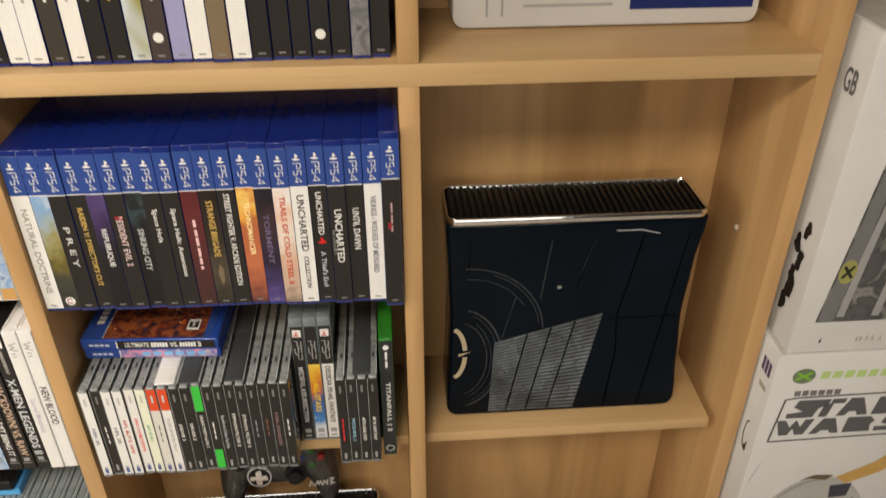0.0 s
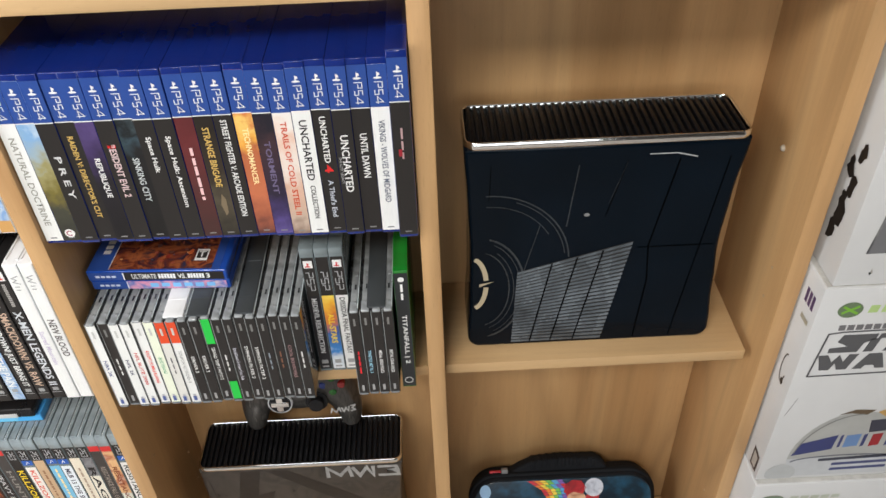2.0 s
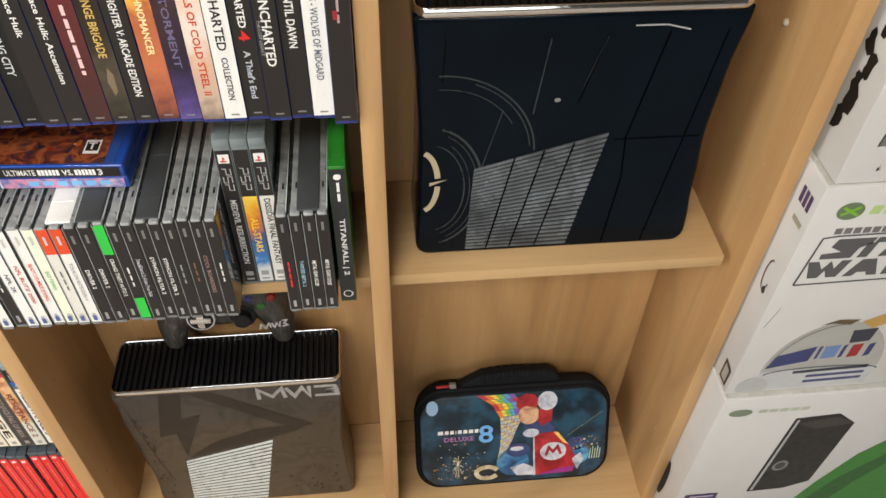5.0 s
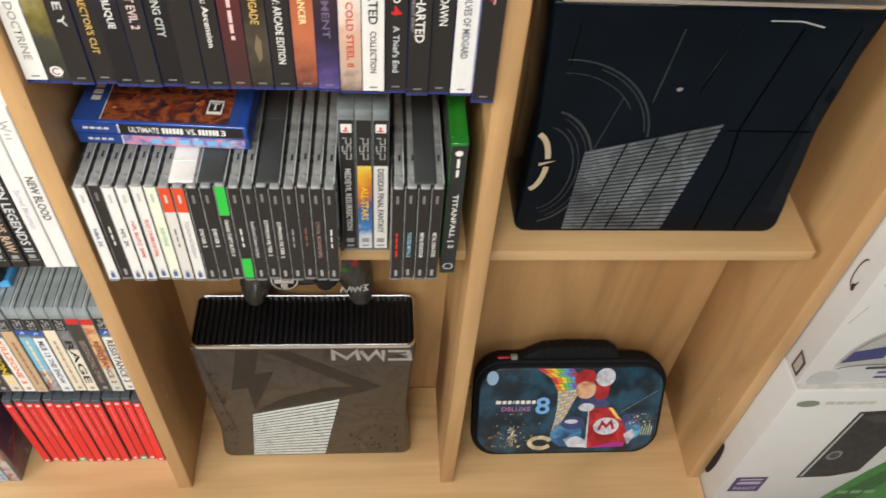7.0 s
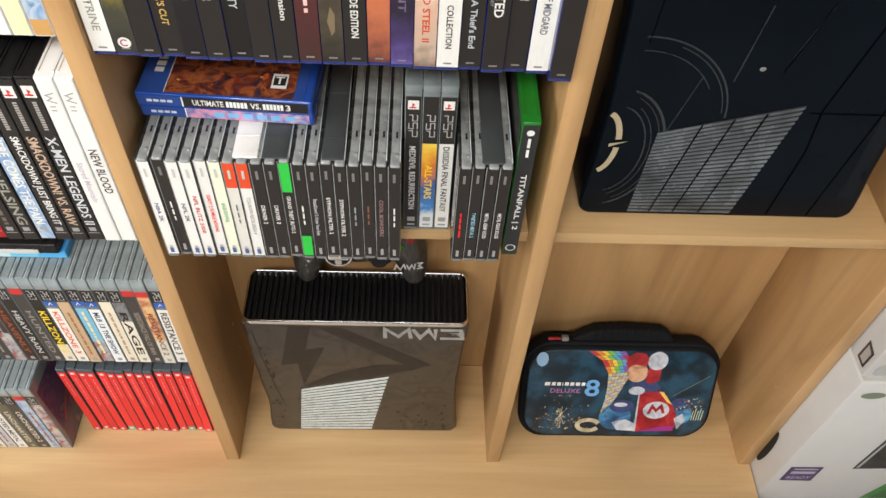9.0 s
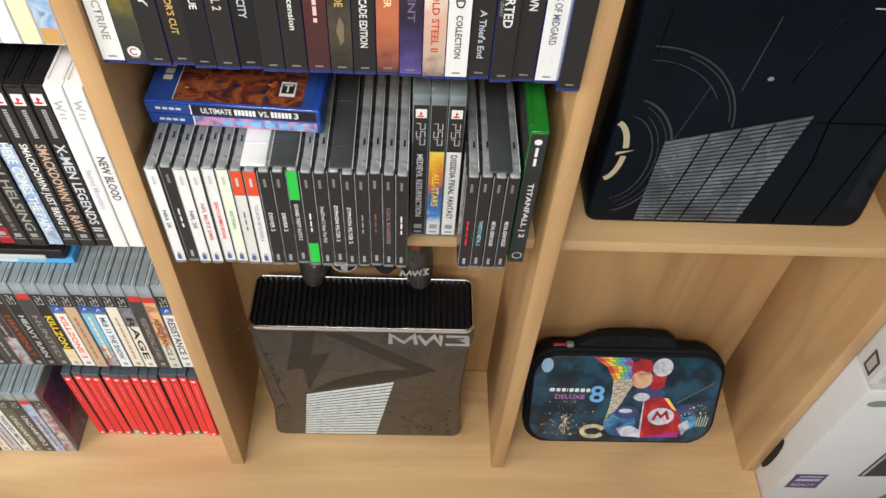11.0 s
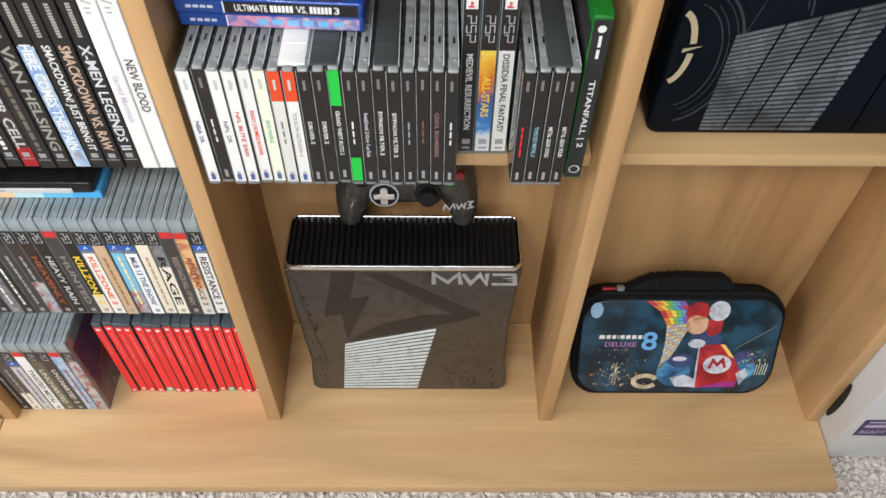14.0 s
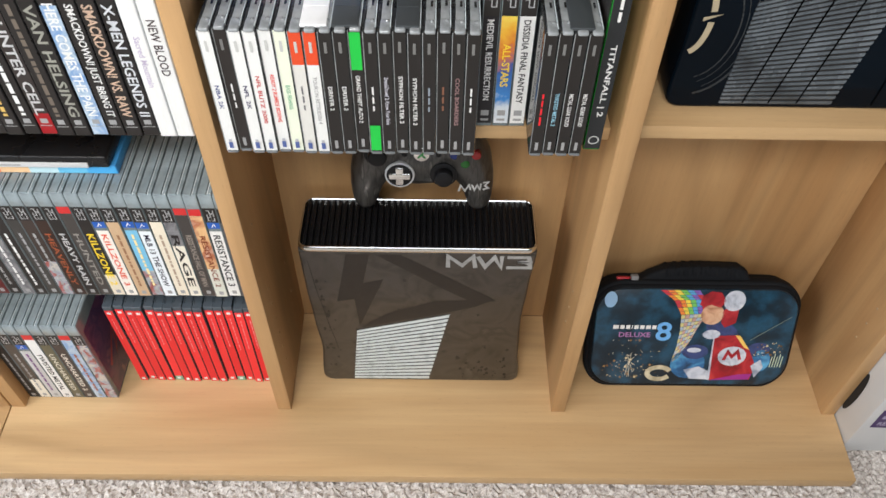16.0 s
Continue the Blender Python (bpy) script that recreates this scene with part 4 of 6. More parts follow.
for i, m in enumerate([BLOTBLUE, rgb(240, 226, 180), rgb(236, 240, 232), rgb(240, 244, 240)] + [rng.choice([WHITE, WHITE, rgb(230, 232, 224)]) for _ in range(17)]):
    sp = [(0, 1, m)] if i not in (0, 2, 3) else ([(0, 0.07, rgb(196, 150, 90)), (0.07, 1, m)] if i == 0 else [(0, 0.2, m), (0.2, 0.42, rgb(90, 200, 90)), (0.42, 1, m)])
    game_case("wii", x, 0.001, 0.7345, sp, "bars" if i else "", rgb(90, 120, 90), (0.8, 0.2), 0.0055, group="row of pale game cases")
    x -= 0.0146
# clear cases with printed spines
clear = [([(0, 0.86, rgb(74, 74, 78))], "bars", rgb(100, 100, 106), ()), ([(0, 0.76, WHITE)], "RESISTANCE 3", rgb(40, 40, 40), ("flag",)), ([(0, 0.34, rgb(206, 208, 196)), (0.34, 0.93, BLOTORANGE)], "RESISTANCE 2", rgb(120, 50, 20), ("redtop",)),
         ([(0, 0.93, rgb(64, 60, 58))], "RESISTANCE FALL OF MAN", rgb(150, 140, 130), ("redtop",)), ([(0, 0.6, rgb(228, 222, 206)), (0.6, 0.86, BLOTGREY)], "RAGE", rgb(30, 26, 26), ()), ([(0, 0.86, rgb(226, 216, 196))], "bars", rgb(170, 150, 130), ()),
         ([(0, 0.76, rgb(226, 232, 236))], "MLB 13 THE SHOW", rgb(40, 40, 60), ("flag",)), ([(0, 0.3, BLOTCARS), (0.3, 0.76, rgb(120, 184, 216))], "bars", rgb(240, 220, 160), ("flag",)), ([(0, 0.86, rgb(196, 166, 132))], "bars", rgb(150, 110, 80), ()),
         ([(0, 0.76, rgb(232, 226, 216))], "KILLZONE 3", rgb(220, 90, 60), ("flag",)), ([(0, 0.25, rgb(220, 210, 190)), (0.25, 0.86, DARK)], "KILLZONE 2", rgb(236, 206, 50), ()), ([(0, 0.93, rgb(66, 62, 60))], "HUNTED", rgb(140, 136, 130), ("redtop",)),
         ([(0, 0.86, DARK)], "HEAVY RAIN", rgb(190, 190, 190), ()), ([(0, 0.86, rgb(52, 36, 30))], "HEAVENLY", rgb(150, 80, 50), ()), ([(0, 0.4, BLOTCARS), (0.4, 0.86, rgb(60, 50, 46))], "bars", GREYINK, ()), ([(0, 0.86, rgb(60, 58, 56))], "bars", GREYINK, ()),
         ([(0, 0.86, DARK)], "bars", WHITE, ()), ([(0, 0.86, BLOTGREY)], "bars", WHITE, ()), ([(0, 0.86, DARK)], "bars", GREYINK, ()), ([(0, 0.86, rgb(90, 30, 30))], "bars", WHITE, ()), ([(0, 0.86, DARK)], "bars", WHITE, ()), ([(0, 0.86, DARK)], "bars", WHITE, ())]
x = -0.3655
for sp, ti, tc, ex in clear:
    game_case("ps3", x, 0.0335 + rng.uniform(-0.0008, 0.0008), 0.228, sp, ti, tc, (0.72, 0.12), 0.0078 if ti in ("RAGE", "RESISTANCE 3", "KILLZONE 2") else 0.0062, ex, group="row of clear game cases")
    x -= 0.0147
low = [([(0, 0.86, BLOTCARS)], "", None, ()), ([(0, 0.93, BLOTBLUE)], "bars", rgb(160, 90, 60), ("redtop",)), ([(0, 0.86, rgb(66, 58, 56))], "UNCHARTED 2", rgb(220, 215, 205), ()), ([(0, 0.86, rgb(96, 92, 74))], "UNCHARTED", rgb(210, 206, 190), ()),
       ([(0, 0.93, rgb(226, 226, 224))], "TWISTED METAL", rgb(40, 40, 40), ("redtop",)), ([(0, 0.76, rgb(190, 190, 190))], "bars", rgb(120, 80, 130), ("flag",)), ([(0, 0.3, rgb(226, 220, 206)), (0.3, 0.86, rgb(80, 72, 66))], "bars", GREYINK, ()), ([(0, 0.86, DARK)], "bars", GREYINK, ())]
x = -0.5785
for i, (sp, ti, tc, ex) in enumerate(low):
    c = game_case("ps3", x, 0.0150, 0.0200, sp, ti, tc, (0.72, 0.12), 0.0062, ex, group="short row of clear game cases on the base board")
    if i == 0:
        side = Matrix.Translation((0.00745, 0, 0)) @ Matrix.Rotation(radians(90), 4, "Z")
        part("cover_print", poly_bm([(0.006, 0.004), (0.112, 0.004), (0.112, 0.150), (0.006, 0.150)]), art("cover_art_violet", [(0.07, 0.03, 0.10), (0.20, 0.08, 0.16), (0.10, 0.05, 0.14), (0.35, 0.16, 0.2)], 40), c, "", side)
        part("cover_lettering", stroke_bm([(0.02, 0.05), (0.06, 0.09), (0.045, 0.05), (0.085, 0.10)], 0.006, -0.0004), rgb(200, 90, 90), c, "", side)
    x -= 0.0147
reds = 16
for i in range(reds):
    x = -0.3635 - i * 0.01195
    top = [rgb(226, 44, 48), rgb(218, 38, 44), rgb(232, 50, 54)][i % 3]
    sp = [(0, 1, top)] if i not in (4, 11) else [(0, 0.06, rgb(120, 170, 140)), (0.06, 1, top)]
    c = game_case("red", x, 0.0425 + rng.uniform(-0.0012, 0.0025), 0.020, sp, "bars", rgb(232, 150, 150), (0.90, 0.90 - rng.uniform(0.25, 0.5)), 0.0026, group="row of red-spined game cases", lean=rng.uniform(-0.5, 0.3))
# cases that lie on the clear row
lay = thing("game_case", Matrix.Translation((-0.575, 0.060, 0.4002)), "flat box with a rainbow-coloured edge lying on clear cases", "box")
part("box", box_bm(-0.105, 0.105, 0, 0.088, 0, 0.0125, 0.001), plain("bright_blue_carton", (0.05, 0.28, 0.62), 0.35), lay)
hues = [rgb(214, 60, 60), rgb(226, 130, 90), rgb(236, 196, 150), rgb(190, 220, 226), rgb(110, 190, 226), rgb(80, 170, 226)]
for i, m in enumerate(hues):
    panel("edge_print", m, lay, -0.070 + i * 0.029, -0.041 + i * 0.029, 0.001, 0.0115)
dvd = thing("game_case", Matrix.Translation((-0.580, 0.055, 0.4129)), "black disc case lying flat with white paper edge", "game case")
part("case", box_bm(-0.106, 0.106, 0, 0.092, 0, 0.0150, 0.0025, 3), BLACKCASE, dvd)
part("paper_edge", box_bm(-0.104, 0.086, -0.0012, 0.05, 0.0014, 0.0075, 0.0004), ink((0.6, 0.6, 0.6)), dvd, "white printed paper edge")
panel("small_print", GREYINK, dvd, -0.06, 0.02, 0.0036, 0.0056, -0.0015)

# ---- upper row on the thick shelf ----
x = -0.3320
pal = [BLOTGREY, DARK, WHITE, WHITE, rgb(60, 56, 50), rgb(226, 224, 220), DARK, DARK, BLOTSKY, rgb(64, 58, 56), rgb(150, 150, 190), WHITE, rgb(120, 104, 82), WHITE, DARK, DARK, DARK, DARK, DARK, BLOTGREY, DARK]
for i, m in enumerate(pal):
    c = game_case("ps4", x, 0.0155 + rng.uniform(-0.0015, 0.0015), 0.957, [(0, 1, m)], "bars", rng.choice([WHITE, GREYINK, GOLD]) if m not in (WHITE,) else GREYINK, (0.75, 0.3), 0.005, group="upper row of blue game cases")
    if i % 4 == 1:
        part("rating_mark", poly_bm(arc(0, 0.022, 0.0042, 0.0042, 0, 345, 14), -0.0008), WHITE, c)
    x += 0.01625
tab = thing("console_carton", Matrix.Translation((0.200, 0.083, 0.957)), "white rounded carton with a blue panel on the shelf", "box")
part("carton", prism_bm(arc(0.131, 0.012, 0.011, 0.011, -90, 0, 4) + arc(0.131, 0.26, 0.011, 0.011, 0, 90, 4) + arc(-0.131, 0.26, 0.011, 0.011, 90, 180, 4) + arc(-0.131, 0.012, 0.011, 0.011, 180, 270, 4), 0, 0.06, 0.003), CARD, tab)
panel("blue_panel", rgb(24, 40, 96), tab, 0.020, 0.135, 0.016, 0.20)
part("emblem", poly_bm(arc(0.08, 0.05, 0.02, 0.022, 0, 345, 18), -0.0007), rgb(110, 130, 170), tab)
for k in range(8):
    panel("small_print", GREYINK, tab, -0.078, 0.004 - 0.012 * (k % 3), 0.020 + k * 0.008, 0.0225 + k * 0.008)
for k in (-0.112, -0.098):
    panel("small_print", GREYINK, tab, k, k + 0.002, 0.012, 0.06)

# ---- consoles ----
LINE, FAINT = plain("engraved_line", (0.024, 0.029, 0.034), 0.3, 0, 0.5, 40), plain("dark_seam", (0.0006, 0.0008, 0.001), 0.7, 0, 0.1, 60, 0, 0, 0.03)


def console(m, shell, label, height, width, vent_mat, insets, quad):
    """A tall console: waisted shell, chrome-rimmed grille on top, slatted vent on its broad side."""
    root = thing("game_console", m, label, "game console")
    w, h, d = width / 2, height, 0.075
    def side(inset):
        n = len(inset) - 1
        pts = []
        for k in range(4 * n + 1):
            f = k / 4
            a, b = inset[min(int(f), n)], inset[min(int(f) + 1, n)]
            t = f - int(f)
            t = t * t * (3 - 2 * t)
            pts.append((w - a * (1 - t) - b * t, h - 0.008 - (h - 0.024) * k / (4 * n)))
        return pts
    rs, ls = side(insets[1]), side(insets[0])
    br, bl = rs[-1][0], ls[-1][0]
    out = rs + arc(br - 0.013, 0.014, 0.013, 0.0135, 0, -90, 5) + arc(-bl + 0.013, 0.014, 0.013, 0.0135, -90, -180, 5) + [(-x, z) for x, z in reversed(ls)]
    part("shell", prism_bm(out, 0, d, 0.004, 3), shell, root)
    if shell is OLIVE:
        part("panel_seam", stroke_bm([(-x + 0.007 + 0.020 * (1 - z / h), z) for x, z in ls[1:-4]], 0.0010, -0.0003), OLIVE_DARK, root)
    part("foot", box_bm(-w + 0.02, w - 0.02, 0.012, d - 0.012, 0.0, 0.006, 0.002), BLACK, root)
    # chrome rim
    t = 0.0034
    rim, r = bmesh.new(), 0.011
    loop = arc(w - r, -0.001 + r, r, r, -90, 0, 6) + arc(w - r, d + 0.001 - r, r, r, 0, 90, 6) + arc(-w + r, d + 0.001 - r, r, r, 90, 180, 6) + arc(-w + r, -0.001 + r, r, r, 180, 270, 6)
    rings = []
    for x, y in loop:
        c = Vector((x, y)) - Vector((max(-w + r, min(w - r, x)), max(r - 0.001, min(d + 0.001 - r, y))))
        c.normalize()
        rings.append([rim.verts.new((x - c.x * 0.0017 + c.x * 0.0021 * math.cos(a), y - c.y * 0.0017 + c.y * 0.0021 * math.cos(a), h - 0.0042 + 0.0042 * math.sin(a))) for a in [i * math.pi / 5 for i in range(10)]])
    for a, b in zip(rings, rings[1:] + rings[:1]):
        for i in range(10):
            rim.faces.new((a[i], b[i], b[(i + 1) % 10], a[(i + 1) % 10]))
    bmesh.ops.recalc_face_normals(rim, faces=rim.faces[:])
    part("chrome_rim", rim, CHROME, root, "polished chrome rim")
    grille = part("grille", box_bm(-w + t, w - t, t - 0.0015, d - t + 0.0015, h - 0.010, h - 0.0058), BLACK, root)
    slat = mesh_of("slat", box_bm(-0.0019, 0.0019, t - 0.0015, d - t + 0.0015, h - 0.0065, h - 0.0008, 0.0011, 2), BLACK)
    n = 37
    for k in range(n):
        part("slat", slat, BLACK, grille, "", Matrix.Translation((-w + t + 0.004 + (2 * w - 2 * t - 0.008) * k / (n - 1), 0, 0)))
    # vent: slats in a slanted field
    vent = part("vent", poly_bm([quad[0], quad[1], quad[2], quad[3]], -0.0003), OLIVE_DARK if shell is OLIVE else DARK, root)
    n = 17 if shell is OLIVE else 24
    for k in range(n):
        a, b = (k + 0.20) / n, (k + 0.72) / n
        def at(f, i, j):
            return (quad[i][0] * (1 - f) + quad[j][0] * f, quad[i][1] * (1 - f) + quad[j][1] * f)
        part("vent_slat", prism_bm([at(a, 0, 3), at(a, 1, 2), at(b, 1, 2), at(b, 0, 3)], -0.0013, 0.0), vent_mat, vent)
    return root


worn = console(Matrix.Translation((-0.1700, 0.0455, 0.020)) @ Matrix.Rotation(radians(-1), 4, "X"), OLIVE, "worn olive-grey camouflage console standing on the base board", 0.280, 0.266, VENT, ((0, 0.001, 0.004, 0.008, 0.004), (0, 0.004, 0.007, 0.005, 0.000)), ((-0.077, 0.121), (0.038, 0.157), (0.012, 0.006), (-0.088, 0.006)))
zig = 0.0050
for pts in ([(0.034, 0.247), (0.034, 0.267), (0.050, 0.251), (0.062, 0.267), (0.065, 0.247)], [(0.067, 0.267), (0.076, 0.249), (0.086, 0.266), (0.094, 0.248), (0.094, 0.268)], [(0.100, 0.266), (0.124, 0.266), (0.126, 0.259), (0.112, 0.257), (0.126, 0.255), (0.127, 0.248), (0.100, 0.248)]):
    part("console_mark", stroke_bm(pts, zig, -0.0006), MARK, worn)
part("camouflage_print", poly_bm([(-0.048, 0.268), (-0.019, 0.268), (0.087, 0.190), (0.092, 0.184), (0.068, 0.179), (0.042, 0.197)], -0.0003), OLIVE_DARK, worn)
part("camouflage_print", poly_bm([(-0.080, 0.268), (-0.054, 0.268), (-0.064, 0.216), (-0.040, 0.224), (-0.073, 0.130), (-0.076, 0.185), (-0.097, 0.180)], -0.0003), OLIVE_DARK, worn)
part("camouflage_print", poly_bm([(-0.071, 0.127), (-0.040, 0.155), (0.018, 0.182), (0.092, 0.188), (0.068, 0.172), (0.038, 0.161)], -0.0004), OLIVE_DARK, worn)
scuff = random.Random(5)
for k in range(90):
    cx, cz = (scuff.gauss(0.085, 0.03), abs(scuff.gauss(0.0, 0.04)) + 0.012) if k < 50 else (-0.118 + abs(scuff.gauss(0, 0.010)), scuff.uniform(0.03, 0.24)) if k < 72 else (scuff.uniform(-0.12, 0.11), scuff.uniform(0.02, 0.24))
    r = scuff.uniform(0.0007, 0.0026) * (1.6 if k % 7 == 0 else 1)
    if not (-0.122 < cx < 0.118 and cz < 0.25):
        continue
    part("scuff", poly_bm([(cx + r * scuff.uniform(0.5, 1.2) * math.cos(a), cz + 1.5 * r * scuff.uniform(0.5, 1.2) * math.sin(a)) for a in [i * 0.785 for i in range(8)]], -0.0002), OLIVE_DARK, worn)

navy = console(Matrix.Translation((0.1860, 0.0435, 0.510)) @ Matrix.Rotation(radians(-1.4), 4, "X"), NAVY, "glossy navy-black console with engraved lines standing on a shelf", 0.266, 0.271, plain("dull_blue_grey_slat", (0.135, 0.158, 0.180), 0.25, 0.3, 0.8, 30, 0, 0, 0.4, 12), ((0, 0.003, 0.005, 0.004, 0.001), (0, 0.007, 0.010, 0.006, 0.001)), ((-0.082, 0.108), (0.036, 0.1425), (0.013, 0.006), (-0.0865, 0.006)))
for pts, wd, m in (([(-0.026, 0.237), (-0.034, 0.165)], 0.0011, LINE), ([(0.020, 0.240), (0.004, 0.175)], 0.0011, FAINT), ([(0.020, 0.238), (0.006, 0.190)], 0.0006, LINE), ([(0.070, 0.240), (0.052, 0.136), (0.056, 0.089), (0.050, 0.006)], 0.0016, FAINT),
                   ([(0.042, 0.134), (0.119, 0.134)], 0.0014, FAINT), ([(0.118, 0.24), (0.090, 0.006)], 0.0012, FAINT),
                   ([(0.040, 0.246), (0.066, 0.246), (0.086, 0.241)], 0.0012, SILVER), ([(-0.110, 0.24), (-0.112, 0.20)], 0.0008, FAINT), ([(-0.06, 0.17), (-0.075, 0.11)], 0.0008, LINE),
                   (arc(-0.112, 0.120, 0.083, 0.086, 92, 4, 16), 0.0015, LINE), (arc(-0.112, 0.120, 0.079, 0.082, 70, 8, 12), 0.0009, LINE), (arc(-0.112, 0.120, 0.070, 0.073, 92, 30, 10), 0.0008, LINE), (arc(-0.121, 0.085, 0.0475, 0.069, 78, -80, 18), 0.0022, LINE),
                   (arc(-0.121, 0.085, 0.031, 0.051, 80, -80, 16), 0.0012, LINE), (arc(-0.121, 0.085, 0.043, 0.064, 70, -70, 14), 0.0008, LINE), (arc(-0.121, 0.085, 0.036, 0.057, 60, -75, 14), 0.0008, LINE)):
    part("engraving", stroke_bm(pts, wd, -0.0004), m, navy)
for pts in ([(-0.046, 0.119), (-0.066, 0.008)], [(-0.020, 0.126), (-0.043, 0.008)], [(0.006, 0.133), (-0.018, 0.008)]):
    part("panel_seam", stroke_bm(pts, 0.0016, -0.0016), FAINT, navy)
GILT = plain("pale_gilt_print", (0.50, 0.42, 0.28), 0.35)
for a0, a1 in ((80, 8), (-8, -80)):
    part("emblem", stroke_bm(arc(-0.1290, 0.094, 0.0145, 0.034, a0, a1, 8), 0.0052, -0.0006), GILT, navy, "pale gilt emblem")
part("emblem", poly_bm([(-0.122, 0.094), (-0.106, 0.097), (-0.122, 0.090)], -0.0008), GILT, navy)
part("dot", poly_bm(arc(-0.0145, 0.1785, 0.0028, 0.0022, 0, 345, 12), -0.0005), GREYPRINT, navy)


# ---- controller that rests on the worn console ----
def controller():
    root = thing("game_controller", Matrix.Translation((-0.1660, 0.1010, 0.358)) @ Matrix.Rotation(radians(-9), 4, "X"), "worn dark grey game controller leaning on top of the console", "game controller")
    bm = bmesh.new()

    def blob(x, y, z, a, b, c, tilt=0):
        bmesh.ops.create_icosphere(bm, subdivisions=2, radius=1, matrix=Matrix.Translation((x, y, z)) @ Matrix.Rotation(radians(tilt), 4, "Y") @ Matrix.Diagonal((a, b, c, 1)))
    blob(0, 0.012, 0.021, 0.064, 0.020, 0.029)
    blob(0, 0.012, 0.040, 0.054, 0.017, 0.024)
    blob(0, 0.013, 0.006, 0.050, 0.017, 0.021)
    spine = ((0.040, 0.036, 0.030), (0.049, 0.020, 0.0275), (0.056, 0.004, 0.0235), (0.0605, -0.012, 0.0195), (0.0625, -0.026, 0.0165), (0.0630, -0.036, 0.0140))
    for s in (-1, 1):
        for (xa, za, ra), (xb, zb, rb) in zip(spine, spine[1:]):
            for f in (0, 0.33, 0.67, 1):
                r = ra + (rb - ra) * f
                blob(s * (xa + (xb - xa) * f), 0.014, za + (zb - za) * f, r, 0.006 + r * 0.66, r)
        blob(s * 0.045, 0.022, 0.054, 0.026, 0.010, 0.012, s * 10)
    b = part("shell", bm, art("worn_dark_shell", [(0.006, 0.0055, 0.005), (0.024, 0.022, 0.020), (0.046, 0.043, 0.039), (0.012, 0.011, 0.010), (0.115, 0.108, 0.098)], 60, 0.36, (2.6, 1, 0.45), 10), root)
    r = b.modifiers.new("remesh", "REMESH")
    r.mode, r.voxel_size, r.use_smooth_shade = "VOXEL", 0.0022, True
    s = b.modifiers.new("smooth", "SMOOTH")
    s.factor, s.iterations = 0.5, 8

    def disc(name, x, z, r, y, depth, mat, label="", seg=28, bev=0.0008):
        return part(name, prism_bm(arc(x, z, r, r, 0, 360 - 360 / seg, seg - 1), y, y + depth, bev), mat, root, label)
    yf = -0.0095
    disc("pad_ring", -0.0235, 0.010, 0.0160, yf, 0.010, SILVER, "grey ring")
    pad = disc("pad_dish", -0.0235, 0.010, 0.0142, yf - 0.0006, 0.006, BLACK)
    for x0, x1, z0, z1 in ((-0.0042, 0.0042, -0.0115, 0.0115), (-0.0115, 0.0115, -0.0040, 0.0040)):
        part("direction_pad", box_bm(-0.0235 + x0, -0.0235 + x1, yf - 0.0030 - (0.0002 if x1 > 0.005 else 0), yf, 0.010 + z0, 0.010 + z1, 0.0012), CHROME, pad, "chrome direction pad")
    for x, z in ((0.0235, 0.010), (-0.046, 0.036)):
        disc("stick_well", x, z, 0.0148, yf + 0.001, 0.008, BLACK)
        disc("thumb_stick", x, z, 0.0100, yf - 0.008, 0.012, BLACK, "black rubber thumb stick", 28, 0.002)
    disc("guide_button", 0, 0.036, 0.0085, yf + 0.001, 0.008, CHROME, "silver round button")
    part("button_mark", stroke_bm([(-0.004, 0.032), (0.004, 0.040)], 0.0016, yf + 0.0003), GREENINK, root)
    part("button_mark", stroke_bm([(0.004, 0.032), (-0.004, 0.040)], 0.0016, yf + 0.0002), GREENINK, root)
    for x, z, c in ((0.046, 0.0255, (0.012, 0.10, 0.014)), (0.0575, 0.0365, (0.22, 0.012, 0.012)), (0.0345, 0.0365, (0.012, 0.025, 0.13)), (0.046, 0.0475, (0.22, 0.15, 0.012))):
        disc("face_button", x, z, 0.0052, yf - 0.001, 0.010, plain("button_%d" % (x * 1e4), c, 0.15), "round coloured button", 20, 0.0015)
    for x in (-0.018, 0.018):
        disc("small_button", x, 0.036, 0.0032, yf + 0.001, 0.008, BLACK, "", 16)
    for pts in ([(0.040, -0.011), (0.042, -0.003), (0.047, -0.010), (0.051, -0.002), (0.053, -0.009)], [(0.054, -0.002), (0.057, -0.009), (0.060, -0.002), (0.063, -0.008), (0.064, 0.000)], [(0.066, 0.001), (0.072, 0.002), (0.068, -0.003), (0.072, -0.006), (0.066, -0.008)]):
        part("console_mark", stroke_bm(pts, 0.0020, -0.0088), MARK, root)
    return root


controller()


